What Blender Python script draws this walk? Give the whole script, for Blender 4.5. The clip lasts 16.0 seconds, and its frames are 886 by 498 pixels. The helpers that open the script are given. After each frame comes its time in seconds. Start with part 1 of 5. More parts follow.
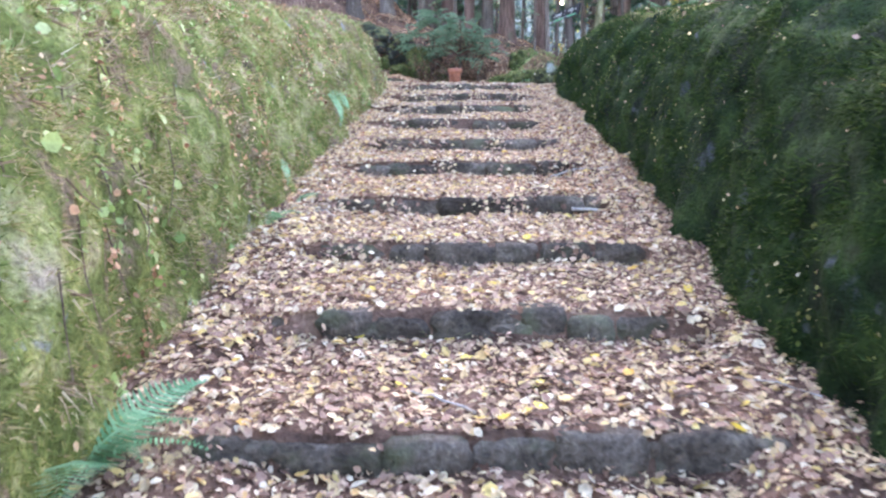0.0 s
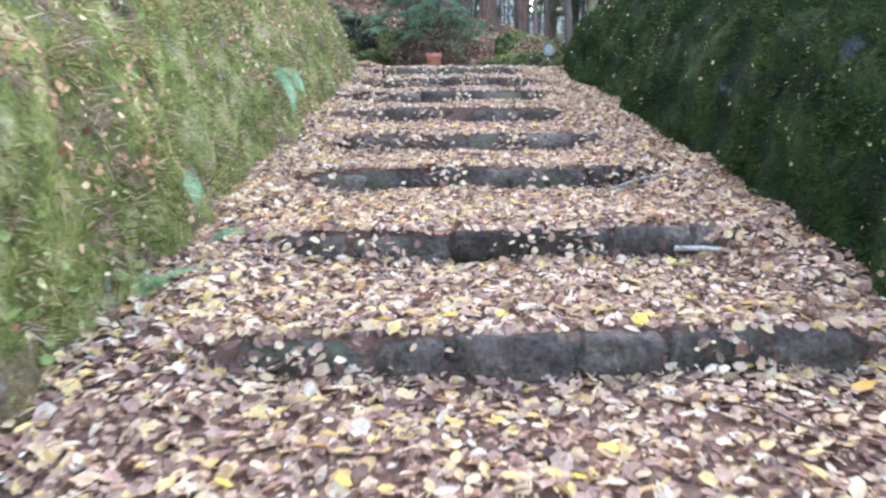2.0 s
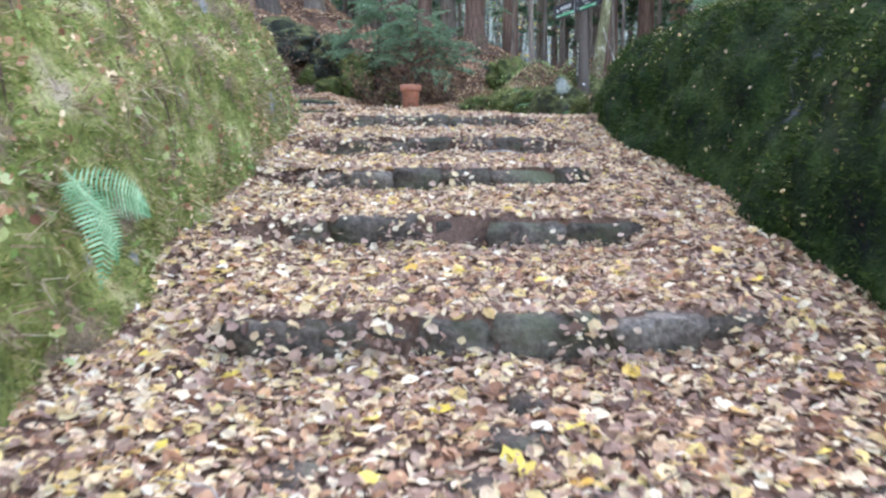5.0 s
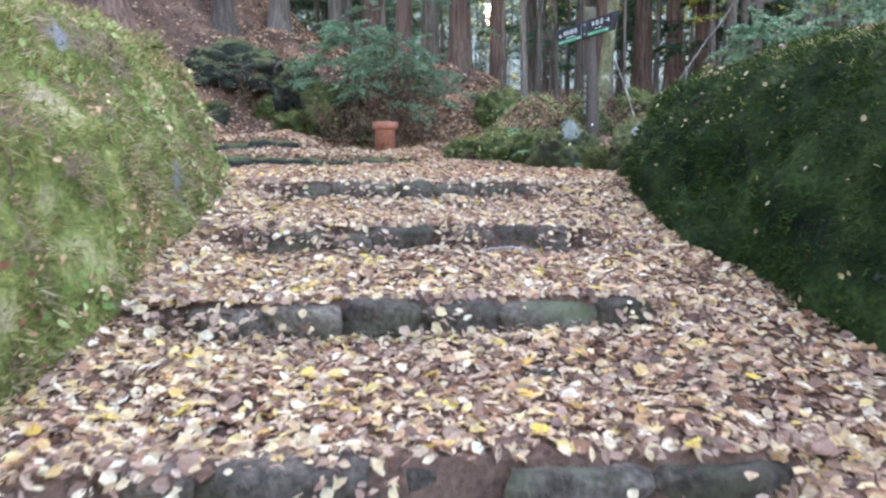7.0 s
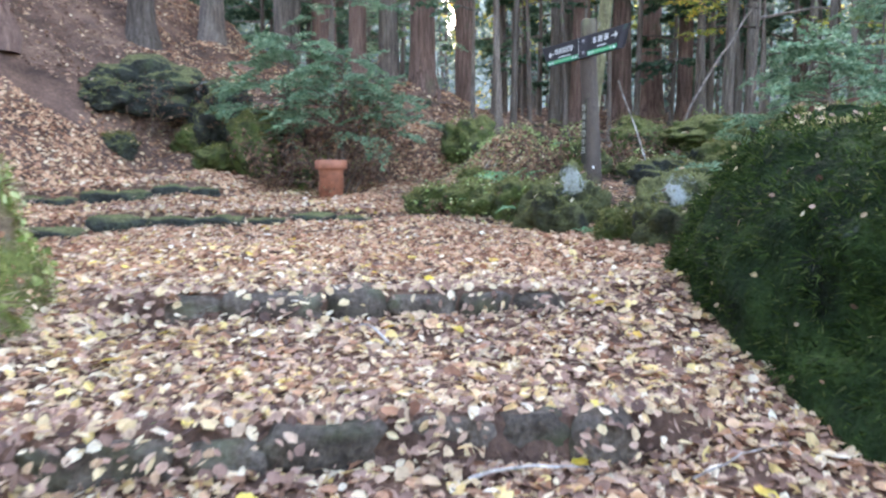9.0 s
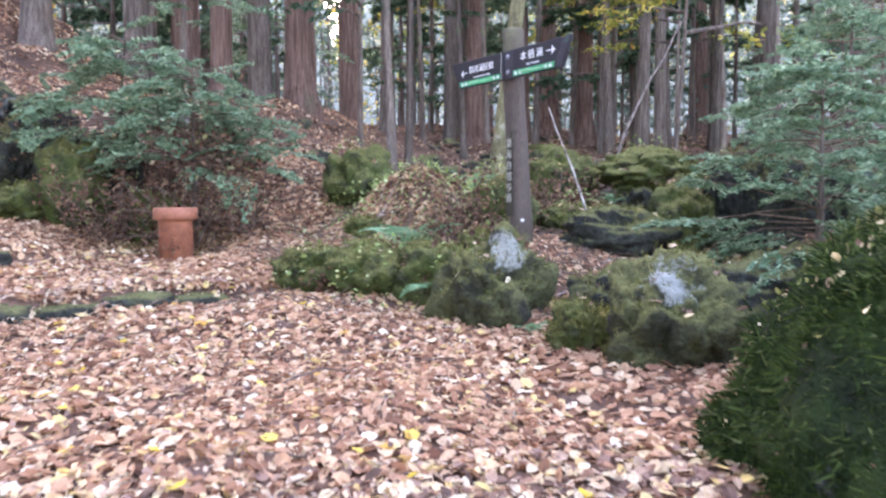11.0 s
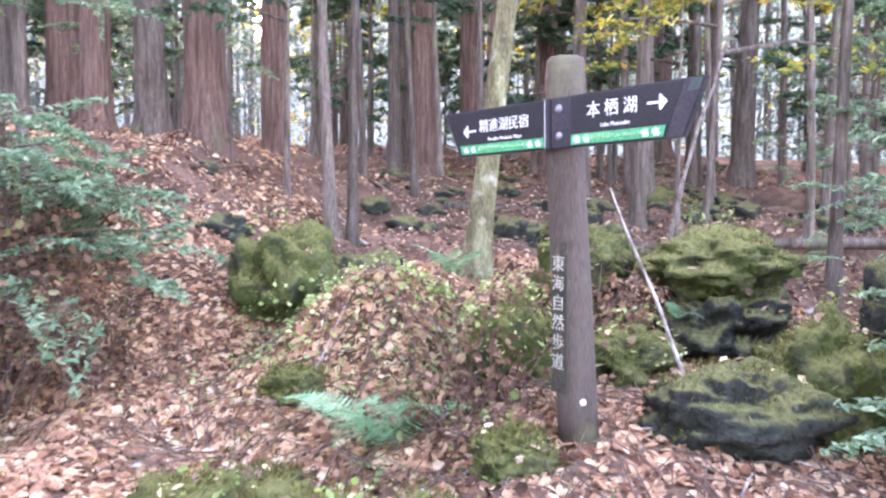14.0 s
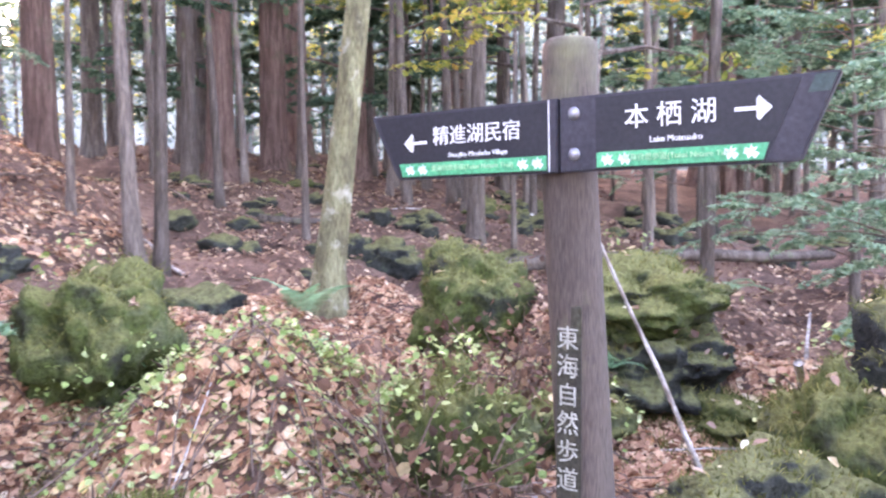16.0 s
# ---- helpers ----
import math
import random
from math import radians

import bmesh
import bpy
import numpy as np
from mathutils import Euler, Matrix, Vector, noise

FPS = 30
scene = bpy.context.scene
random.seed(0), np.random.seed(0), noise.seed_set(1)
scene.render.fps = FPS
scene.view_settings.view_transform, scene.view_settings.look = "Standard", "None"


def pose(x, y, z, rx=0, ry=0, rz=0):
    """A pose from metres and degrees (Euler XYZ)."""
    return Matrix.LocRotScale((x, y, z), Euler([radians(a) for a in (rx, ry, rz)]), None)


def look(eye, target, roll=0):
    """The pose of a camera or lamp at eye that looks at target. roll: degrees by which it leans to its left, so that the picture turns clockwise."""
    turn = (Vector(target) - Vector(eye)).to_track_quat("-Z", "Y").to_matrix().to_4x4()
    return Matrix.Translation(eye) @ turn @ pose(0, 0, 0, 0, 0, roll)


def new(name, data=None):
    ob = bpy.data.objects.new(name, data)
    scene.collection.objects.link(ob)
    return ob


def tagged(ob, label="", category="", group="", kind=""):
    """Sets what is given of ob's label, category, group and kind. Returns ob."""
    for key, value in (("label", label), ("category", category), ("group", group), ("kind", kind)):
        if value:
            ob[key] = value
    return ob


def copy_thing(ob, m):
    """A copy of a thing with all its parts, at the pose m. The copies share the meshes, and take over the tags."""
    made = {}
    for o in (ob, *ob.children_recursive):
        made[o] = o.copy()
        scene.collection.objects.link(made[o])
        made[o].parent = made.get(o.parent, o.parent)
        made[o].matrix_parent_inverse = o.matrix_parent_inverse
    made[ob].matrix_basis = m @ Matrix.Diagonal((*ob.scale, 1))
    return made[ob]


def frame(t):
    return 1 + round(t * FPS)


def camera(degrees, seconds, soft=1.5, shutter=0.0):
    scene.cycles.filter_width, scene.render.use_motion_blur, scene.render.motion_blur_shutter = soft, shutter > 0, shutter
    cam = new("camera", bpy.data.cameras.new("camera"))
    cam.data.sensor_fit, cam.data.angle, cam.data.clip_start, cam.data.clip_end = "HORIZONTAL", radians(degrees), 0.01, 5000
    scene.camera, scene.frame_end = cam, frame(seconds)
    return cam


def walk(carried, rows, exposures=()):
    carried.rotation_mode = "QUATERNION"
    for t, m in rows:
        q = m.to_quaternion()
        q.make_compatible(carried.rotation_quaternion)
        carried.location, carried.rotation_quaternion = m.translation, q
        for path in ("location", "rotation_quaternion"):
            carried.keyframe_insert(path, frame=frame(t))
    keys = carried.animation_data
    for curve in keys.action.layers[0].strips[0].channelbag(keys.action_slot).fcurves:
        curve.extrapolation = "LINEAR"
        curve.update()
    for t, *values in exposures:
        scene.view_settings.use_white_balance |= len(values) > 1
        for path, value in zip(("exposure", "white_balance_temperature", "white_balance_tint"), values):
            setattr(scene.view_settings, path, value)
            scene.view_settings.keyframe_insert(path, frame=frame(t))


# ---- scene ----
cam = camera(58.0, 16.0, soft=2.35, shutter=0.35)
METRES, EYE, TILT, LEAN, TURN = 16.0, 1.5, -7.0, 0.0, 0.0
EXPOSURES = [(0.0, 4.15, 6380, 22), (3.0, 4.0, 6780, 18), (5.0, 3.95, 6980, 17), (7.5, 4.00, 6880, 18), (9.0, 4.05, 6880, 18), (9.7, 4.05, 6880, 20), (12.0, 4.67, 7250, 38), (13.0, 4.87, 7250, 38), (14.0, 4.95, 7230, 38), (15.0, 4.9, 7200, 39), (16.0, 4.9, 7180, 40)]
ROWS = [
    (0.0, 0.0, 0.0, 0.0, 0.0, 0.0, -0.0),
    (0.5, -0.0107, 0.0376, 0.0045, -0.68, -0.08, 0.21),
    (1.0, -0.0181, 0.077, 0.009, -1.21, -0.17, 0.37),
    (1.5, -0.0186, 0.1162, 0.0152, -1.68, -0.18, 0.61),
    (2.0, -0.0138, 0.1558, 0.0207, -2.29, -0.22, 0.82),
    (2.5, -0.0113, 0.1918, 0.0296, -2.77, -0.13, 0.75),
    (3.0, -0.0108, 0.2259, 0.0426, -3.06, -0.07, 0.65),
    (3.5, -0.0097, 0.2605, 0.0527, -3.43, -0.15, 0.6),
    (4.0, -0.0121, 0.2941, 0.0663, -3.77, 0.19, 0.45),
    (4.5, -0.0119, 0.3249, 0.0754, -4.03, 0.43, 0.46),
    (5.0, -0.01, 0.3571, 0.0859, -4.24, 0.71, 0.48),
    (7.5, 0.0024, 0.5078, 0.1386, -6.14, 2.0, 0.49),
    (8.0, 0.0048, 0.5407, 0.147, -6.82, 2.26, 0.53),
    (8.5, 0.0076, 0.5722, 0.1597, -7.35, 2.44, 0.69),
    (9.0, 0.0134, 0.6035, 0.1712, -8.27, 2.57, 0.88),
    (9.5, 0.0192, 0.6333, 0.1811, -11.84, 2.57, 1.47),
    (12.0, 0.0412, 0.765, 0.2269, -16.82, 3.11, 2.18),
    (12.5, 0.0487, 0.7913, 0.2368, -17.2, 3.14, 2.17),
    (13.0, 0.0563, 0.8199, 0.2446, -18.11, 3.07, 2.3),
    (13.5, 0.0579, 0.848, 0.2566, -19.34, 3.05, 2.31),
    (14.0, 0.0625, 0.8699, 0.2659, -21.4, 3.03, 2.65),
    (14.5, 0.0651, 0.8914, 0.2715, -23.55, 2.94, 2.9),
    (15.0, 0.0665, 0.9132, 0.2769, -27.0, 2.7, 3.31),
    (15.5, 0.0655, 0.9315, 0.2808, -31.22, 2.52, 3.84),
    (16.0, 0.0629, 0.9457, 0.283, -37.04, 2.14, 4.57),
]
walk(cam, [(t, pose(0, 0, EYE, TILT, LEAN, TURN) @ pose(METRES * x, METRES * y, METRES * z, 90 + pitch, roll, yaw)) for t, x, y, z, yaw, pitch, roll in ROWS], exposures=EXPOSURES)

# ---------------------------------------------------------------- world, sun
SUN_AZ, SUN_EL = 8.8, 10.1          # degrees right of +y, and above the horizon
world = bpy.data.worlds.new("world")
scene.world = world
world.use_nodes = True
wn = world.node_tree.nodes
sky = wn.new("ShaderNodeTexSky")
sky.sky_type, sky.sun_disc = "NISHITA", False
sky.sun_elevation, sky.sun_rotation = radians(SUN_EL + 12), radians(SUN_AZ)
sky.air_density, sky.dust_density = 1.0, 3.0
world.node_tree.links.new(sky.outputs[0], wn["Background"].inputs[0])
wn["Background"].inputs[1].default_value = 0.15
sun_dir = Vector((math.sin(radians(SUN_AZ)) * math.cos(radians(SUN_EL)), math.cos(radians(SUN_AZ)) * math.cos(radians(SUN_EL)), math.sin(radians(SUN_EL))))
sun = new("sun", bpy.data.lights.new("sun", "SUN"))
sun.data.energy, sun.data.angle, sun.data.color = 3.0, radians(2.0), (1.0, 0.88, 0.72)
sun.matrix_world = look(sun_dir * 60, (0, 0, 0))


# ---------------------------------------------------------------- materials
def material(name, rough=0.8, metal=0.0):
    m = bpy.data.materials.new(name)
    m.use_nodes = True
    b = m.node_tree.nodes["Principled BSDF"]
    b.inputs["Roughness"].default_value, b.inputs["Metallic"].default_value = rough, metal
    b.inputs["Specular IOR Level"].default_value = 0.08 if rough > 0.65 else 0.35
    return m, m.node_tree.nodes, m.node_tree.links, b


def ramp(nodes, stops):
    r = nodes.new("ShaderNodeValToRGB")
    e = r.color_ramp.elements
    while len(e) < len(stops):
        e.new(0.5)
    for el, (p, c) in zip(e, stops):
        el.position, el.color = p, (*c, 1)
    return r


def texture(nodes, links, kind, scale, detail=4.0, coords="Object", stretch=None, rough=0.6):
    co = nodes.new("ShaderNodeTexCoord")
    t = nodes.new("ShaderNodeTexNoise" if kind == "noise" else "ShaderNodeTexVoronoi")
    t.inputs["Scale"].default_value = scale
    if kind == "noise":
        t.inputs["Detail"].default_value, t.inputs["Roughness"].default_value = detail, rough
    if stretch:
        mp = nodes.new("ShaderNodeMapping")
        mp.inputs["Scale"].default_value = stretch
        links.new(co.outputs[coords], mp.inputs[0])
        links.new(mp.outputs[0], t.inputs["Vector"])
    else:
        links.new(co.outputs[coords], t.inputs["Vector"])
    return t


def mix(nodes, links, fac, a, b, how="MIX"):
    x = nodes.new("ShaderNodeMix")
    x.data_type, x.blend_type = "RGBA", how
    for sock, v in ((x.inputs[0], fac), (x.inputs[6], a), (x.inputs[7], b)):
        if isinstance(v, (int, float)):
            sock.default_value = v
        elif isinstance(v, tuple):
            sock.default_value = (*v, 1)
        else:
            links.new(v, sock)
    return x.outputs[2]


def bump(nodes, links, b, height, strength=0.5, distance=0.02):
    bp = nodes.new("ShaderNodeBump")
    bp.inputs["Strength"].default_value, bp.inputs["Distance"].default_value = strength, distance
    links.new(height, bp.inputs["Height"])
    links.new(bp.outputs[0], b.inputs["Normal"])


def noise_material(name, stops, scale, fine=None, rough=0.85, strength=0.6, distance=0.02, stretch=None, spots=None, metal=0.0, vary=0.0, top=None, patch=None):
    """Broad noise through a ramp, fine noise over it, and optional spots (scale, low, high, colour)."""
    m, n, l, b = material(name, rough, metal)
    t = texture(n, l, "noise", scale, 5, stretch=stretch)
    r = ramp(n, stops)
    l.new(t.outputs[0], r.inputs[0])
    col = r.outputs[0]
    f = texture(n, l, "noise", fine or scale * 9, 4, stretch=stretch)
    fr = ramp(n, [(0.3, (0.55, 0.55, 0.55)), (0.7, (1.25, 1.25, 1.25))])
    l.new(f.outputs[0], fr.inputs[0])
    col = mix(n, l, 1.0, col, fr.outputs[0], "MULTIPLY")
    if spots:
        s, lo, hi, c = spots
        st = texture(n, l, "noise", s, 6)
        sr = ramp(n, [(lo, (0, 0, 0)), (hi, (1, 1, 1))])
        l.new(st.outputs[0], sr.inputs[0])
        col = mix(n, l, sr.outputs[0], col, c)
    if top:
        lo, hi, c = top
        ge = n.new("ShaderNodeNewGeometry")
        sp = n.new("ShaderNodeSeparateXYZ")
        l.new(ge.outputs["Normal"], sp.inputs[0])
        ad = n.new("ShaderNodeMath")
        ad.operation = "MULTIPLY_ADD"
        ad.inputs[1].default_value = 0.4
        l.new(t.outputs[0], ad.inputs[0])
        l.new(sp.outputs[2], ad.inputs[2])
        tr = ramp(n, [(lo, (0, 0, 0)), (hi, (1, 1, 1))])
        l.new(ad.outputs[0], tr.inputs[0])
        cm = mix(n, l, 1.0, c, fr.outputs[0], "MULTIPLY")
        col = mix(n, l, tr.outputs[0], col, cm)
    if patch:
        at, radius, c = patch
        tc = n.new("ShaderNodeTexCoord")
        vm = n.new("ShaderNodeVectorMath")
        vm.operation = "DISTANCE"
        vm.inputs[1].default_value = at
        l.new(tc.outputs["Object"], vm.inputs[0])
        pn = texture(n, l, "noise", 11, 6, rough=0.7)
        pa = n.new("ShaderNodeMath")
        pa.operation = "MULTIPLY_ADD"
        pa.inputs[1].default_value = 0.5
        l.new(pn.outputs[0], pa.inputs[0])
        l.new(vm.outputs["Value"], pa.inputs[2])
        pr = ramp(n, [(radius + 0.16, (1, 1, 1)), (radius + 0.23, (0, 0, 0))])
        l.new(pa.outputs[0], pr.inputs[0])
        col = mix(n, l, pr.outputs[0], col, c)
    if vary:
        oi = n.new("ShaderNodeObjectInfo")
        vr = ramp(n, [(0.0, (1 - vary,) * 3), (1.0, (1 + vary,) * 3)])
        l.new(oi.outputs["Random"], vr.inputs[0])
        col = mix(n, l, 1.0, col, vr.outputs[0], "MULTIPLY")
    l.new(col, b.inputs["Base Color"])
    bump(n, l, b, f.outputs[0], strength, distance)
    return m


def leaf_material(name, stops, rough=0.55, through_light=0.35, single=False):
    """Thin leaves: each island has its own colour; some light passes through."""
    m, n, l, b = material(name, rough)
    g = n.new("ShaderNodeObjectInfo" if single else "ShaderNodeNewGeometry")
    r = ramp(n, stops)
    r.color_ramp.interpolation = "LINEAR"
    l.new(g.outputs["Random" if single else "Random Per Island"], r.inputs[0])
    t = texture(n, l, "noise", 40, 3)
    tr = ramp(n, [(0.3, (0.75, 0.72, 0.7)), (0.7, (1.15, 1.15, 1.15))])
    l.new(t.outputs[0], tr.inputs[0])
    col = mix(n, l, 1.0, r.outputs[0], tr.outputs[0], "MULTIPLY")
    l.new(col, b.inputs["Base Color"])
    tl = n.new("ShaderNodeBsdfTranslucent")
    l.new(col, tl.inputs[0])
    ms = n.new("ShaderNodeMixShader")
    ms.inputs[0].default_value = through_light
    l.new(b.outputs[0], ms.inputs[1])
    l.new(tl.outputs[0], ms.inputs[2])
    l.new(ms.outputs[0], n["Material Output"].inputs[0])
    return m


BROWN = [(0.0, (0.1, 0.055, 0.042)), (0.22, (0.28, 0.165, 0.12)), (0.45, (0.46, 0.3, 0.23)), (0.68, (0.62, 0.45, 0.315)), (0.85, (0.74, 0.58, 0.32)), (1.0, (0.84, 0.75, 0.58))]
M_SOIL = noise_material("leaf_mould", [(0.3, (0.06, 0.037, 0.028)), (0.5, (0.15, 0.09, 0.066)), (0.7, (0.25, 0.155, 0.11))], 2.0, 30, strength=1.0, distance=0.03)
M_LITTER = leaf_material("dry_leaves", BROWN)
M_LITTER_WARM = leaf_material("rust_leaves", [(0.0, (0.17, 0.08, 0.05)), (0.3, (0.42, 0.225, 0.14)), (0.6, (0.61, 0.37, 0.235)), (0.85, (0.75, 0.51, 0.32)), (1.0, (0.84, 0.69, 0.48))], 0.7, 0.4)
M_LITTER_OLD = leaf_material("old_leaves", [(0.0, (0.08, 0.045, 0.035)), (0.4, (0.21, 0.125, 0.09)), (0.75, (0.36, 0.23, 0.16)), (0.93, (0.56, 0.38, 0.25)), (1.0, (0.76, 0.6, 0.42))], 0.7, 0.3)
M_YELLOW = leaf_material("yellow_leaf", [(0.0, (0.75, 0.55, 0.06)), (0.5, (0.8, 0.66, 0.16)), (0.8, (0.72, 0.42, 0.08)), (1.0, (0.78, 0.72, 0.5))], single=True)
# Lit and shaded copies of one moss: the walls' light is in the colour.
M_MOSS_L = noise_material("moss_baked_sun", [(0.28, (0.06, 0.05, 0.035)), (0.38, (0.22, 0.16, 0.1)), (0.46, (0.11, 0.13, 0.035)), (0.54, (0.2, 0.22, 0.065)), (0.62, (0.34, 0.32, 0.15)), (0.72, (0.38, 0.3, 0.21))], 3.4, 38, strength=1.0, distance=0.04, spots=(2.6, 0.63, 0.69, (0.24, 0.24, 0.25)))
# East wall: green moss darkened further, so the colour holds its shade.
M_MOSS_R = noise_material("moss_baked_shade", [(0.3, (0.008, 0.01, 0.008)), (0.5, (0.018, 0.034, 0.011)), (0.62, (0.035, 0.062, 0.016)), (0.74, (0.05, 0.06, 0.03))], 3.4, 38, strength=1.0, distance=0.04, spots=(2.6, 0.63, 0.69, (0.07, 0.078, 0.09)))
# Blade colours carry the walls' sun and shade too: L brightened, R darkened.
M_TUFT_L = leaf_material("moss_blades_baked_light", [(0.0, (0.08, 0.11, 0.025)), (0.35, (0.19, 0.22, 0.065)), (0.65, (0.36, 0.35, 0.14)), (0.85, (0.4, 0.3, 0.18)), (1.0, (0.56, 0.48, 0.3))], 0.7)
M_TUFT_R = leaf_material("moss_blades_baked_shade", [(0.0, (0.01, 0.018, 0.007)), (0.6, (0.034, 0.066, 0.016)), (0.9, (0.07, 0.11, 0.03)), (1.0, (0.12, 0.14, 0.06))], 0.7)
M_STRAW = leaf_material("dry_grass", [(0.0, (0.14, 0.09, 0.06)), (0.5, (0.32, 0.24, 0.16)), (1.0, (0.55, 0.47, 0.33))], 0.7)
M_TUFT_ROCK = leaf_material("moss_blades_olive", [(0.0, (0.055, 0.065, 0.02)), (0.6, (0.14, 0.15, 0.045)), (1.0, (0.28, 0.26, 0.1))], 0.7)
M_HERB = leaf_material("small_green_leaves", [(0.0, (0.16, 0.26, 0.06)), (0.6, (0.32, 0.4, 0.14)), (1.0, (0.55, 0.6, 0.3))], 0.5)
M_FERN = leaf_material("fern_green", [(0.0, (0.12, 0.3, 0.14)), (1.0, (0.28, 0.5, 0.28))], 0.5)
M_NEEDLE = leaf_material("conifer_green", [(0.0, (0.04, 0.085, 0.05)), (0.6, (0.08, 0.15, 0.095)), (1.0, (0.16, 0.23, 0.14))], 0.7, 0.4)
M_BROADLEAF = leaf_material("autumn_crown", [(0.0, (0.1, 0.16, 0.04)), (0.5, (0.3, 0.34, 0.07)), (0.8, (0.6, 0.5, 0.1)), (1.0, (0.62, 0.36, 0.08))], 0.55, 0.45)
# Far foliage: haze is mixed into these paler, bluer greens.
M_FAR = leaf_material("distant_hazed_green", [(0.0, (0.06, 0.1, 0.085)), (0.6, (0.15, 0.21, 0.18)), (0.92, (0.28, 0.34, 0.28)), (1.0, (0.42, 0.4, 0.24))], 0.8, 0.45)
M_WITHERED = leaf_material("withered_brown", [(0.0, (0.06, 0.035, 0.025)), (0.6, (0.18, 0.1, 0.07)), (0.9, (0.3, 0.19, 0.12)), (1.0, (0.2, 0.26, 0.1))], 0.7, 0.3)
M_SPRAY = leaf_material("hinoki_sprays", [(0.0, (0.09, 0.18, 0.1)), (0.6, (0.2, 0.33, 0.2)), (1.0, (0.38, 0.48, 0.3))], 0.5, 0.35)
M_YELLOWS = leaf_material("yellow_leaves", [(0.0, (0.66, 0.44, 0.2)), (0.35, (0.82, 0.66, 0.26)), (0.6, (0.84, 0.66, 0.42)), (1.0, (0.88, 0.82, 0.66))])
M_STEP = noise_material("old_step_stone", [(0.35, (0.07, 0.055, 0.045)), (0.58, (0.15, 0.122, 0.1)), (0.75, (0.27, 0.225, 0.185))], 5, 40, strength=0.9, distance=0.02, spots=(4, 0.52, 0.72, (0.12, 0.125, 0.075)), vary=0.3)
M_ROCK = noise_material("mossy_lava_rock", [(0.32, (0.035, 0.035, 0.03)), (0.5, (0.07, 0.09, 0.025)), (0.62, (0.09, 0.1, 0.05)), (0.78, (0.14, 0.14, 0.09))], 3.5, 40, strength=1.0, distance=0.03, top=(0.4, 1.15, (0.145, 0.145, 0.052)))
M_ROCK_LICHEN = noise_material("lichen_rock", [(0.35, (0.03, 0.03, 0.024)), (0.55, (0.065, 0.068, 0.032)), (0.7, (0.11, 0.112, 0.05))], 3.5, 40, strength=1.0, distance=0.03, patch=((-0.03, -0.12, 0.3), 0.14, (0.3, 0.31, 0.275)), top=(0.5, 1.2, (0.13, 0.13, 0.05)))
M_ROCK_DARK = noise_material("dark_rock", [(0.3, (0.02, 0.02, 0.02)), (0.55, (0.05, 0.055, 0.045)), (0.75, (0.09, 0.11, 0.05))], 3.0, 30, strength=1.0, distance=0.04, spots=(2.2, 0.66, 0.71, (0.22, 0.23, 0.22)), top=(0.6, 1.15, (0.14, 0.14, 0.06)))
M_BARK_RED = noise_material("red_cedar_bark", [(0.3, (0.09, 0.055, 0.045)), (0.5, (0.2, 0.125, 0.1)), (0.72, (0.33, 0.22, 0.175))], 5, 30, strength=1.0, distance=0.03, stretch=(3, 3, 0.25), vary=0.25, spots=(1.4, 0.56, 0.7, (0.12, 0.125, 0.075)))
M_BARK_GREY = noise_material("grey_brown_bark", [(0.3, (0.07, 0.055, 0.045)), (0.5, (0.15, 0.12, 0.1)), (0.72, (0.24, 0.2, 0.17))], 6, 34, strength=1.0, distance=0.02, stretch=(3, 3, 0.35), vary=0.3, spots=(3, 0.6, 0.72, (0.16, 0.19, 0.1)))
M_BARK_MOSS = noise_material("mossy_bark", [(0.3, (0.09, 0.08, 0.05)), (0.5, (0.18, 0.165, 0.09)), (0.7, (0.29, 0.28, 0.16))], 4, 30, strength=0.9, distance=0.02, stretch=(2, 2, 0.6), spots=(6, 0.56, 0.72, (0.4, 0.38, 0.3)))
M_BARK_PALE = noise_material("pale_dead_bark", [(0.35, (0.22, 0.18, 0.15)), (0.55, (0.5, 0.46, 0.42)), (0.7, (0.68, 0.66, 0.62))], 9, 40, strength=0.7, distance=0.01)
M_TWIG = noise_material("dead_twig", [(0.35, (0.09, 0.06, 0.045)), (0.65, (0.24, 0.17, 0.13))], 8, 50)
M_POT = noise_material("terracotta", [(0.3, (0.27, 0.095, 0.055)), (0.6, (0.37, 0.14, 0.08)), (0.8, (0.44, 0.2, 0.12))], 5, 16, rough=0.6, strength=0.15, distance=0.004, spots=(5, 0.68, 0.8, (0.2, 0.1, 0.06)))
M_POST = noise_material("post_grain", [(0.3, (0.075, 0.058, 0.05)), (0.55, (0.095, 0.075, 0.064)), (0.75, (0.12, 0.1, 0.082))], 3, 110, rough=0.7, strength=0.2, distance=0.004, stretch=(3, 3, 0.2), spots=(1.3, 0.5, 0.68, (0.2, 0.21, 0.11)))
M_BOARD = noise_material("dark_board", [(0.35, (0.022, 0.02, 0.028)), (0.7, (0.042, 0.038, 0.048))], 6, 70, rough=0.5, strength=0.15, distance=0.003)
M_PANEL = noise_material("black_panel", [(0.35, (0.011, 0.01, 0.014)), (0.7, (0.018, 0.017, 0.022))], 8, 70, rough=0.5, strength=0.1, distance=0.002)
M_PALE_GREEN = noise_material("pale_green_letters", [(0.3, (0.25, 0.55, 0.3)), (0.7, (0.35, 0.62, 0.38))], 20, 90, rough=0.5, strength=0.05, distance=0.001)
M_BOARD_TIP = noise_material("worn_green_tip", [(0.3, (0.03, 0.055, 0.05)), (0.7, (0.05, 0.075, 0.068))], 12, 80, rough=0.6, strength=0.2, distance=0.002)
M_WHITE = noise_material("white_letters", [(0.3, (0.68, 0.69, 0.68)), (0.7, (0.82, 0.82, 0.8))], 20, 90, rough=0.5, strength=0.05, distance=0.001)
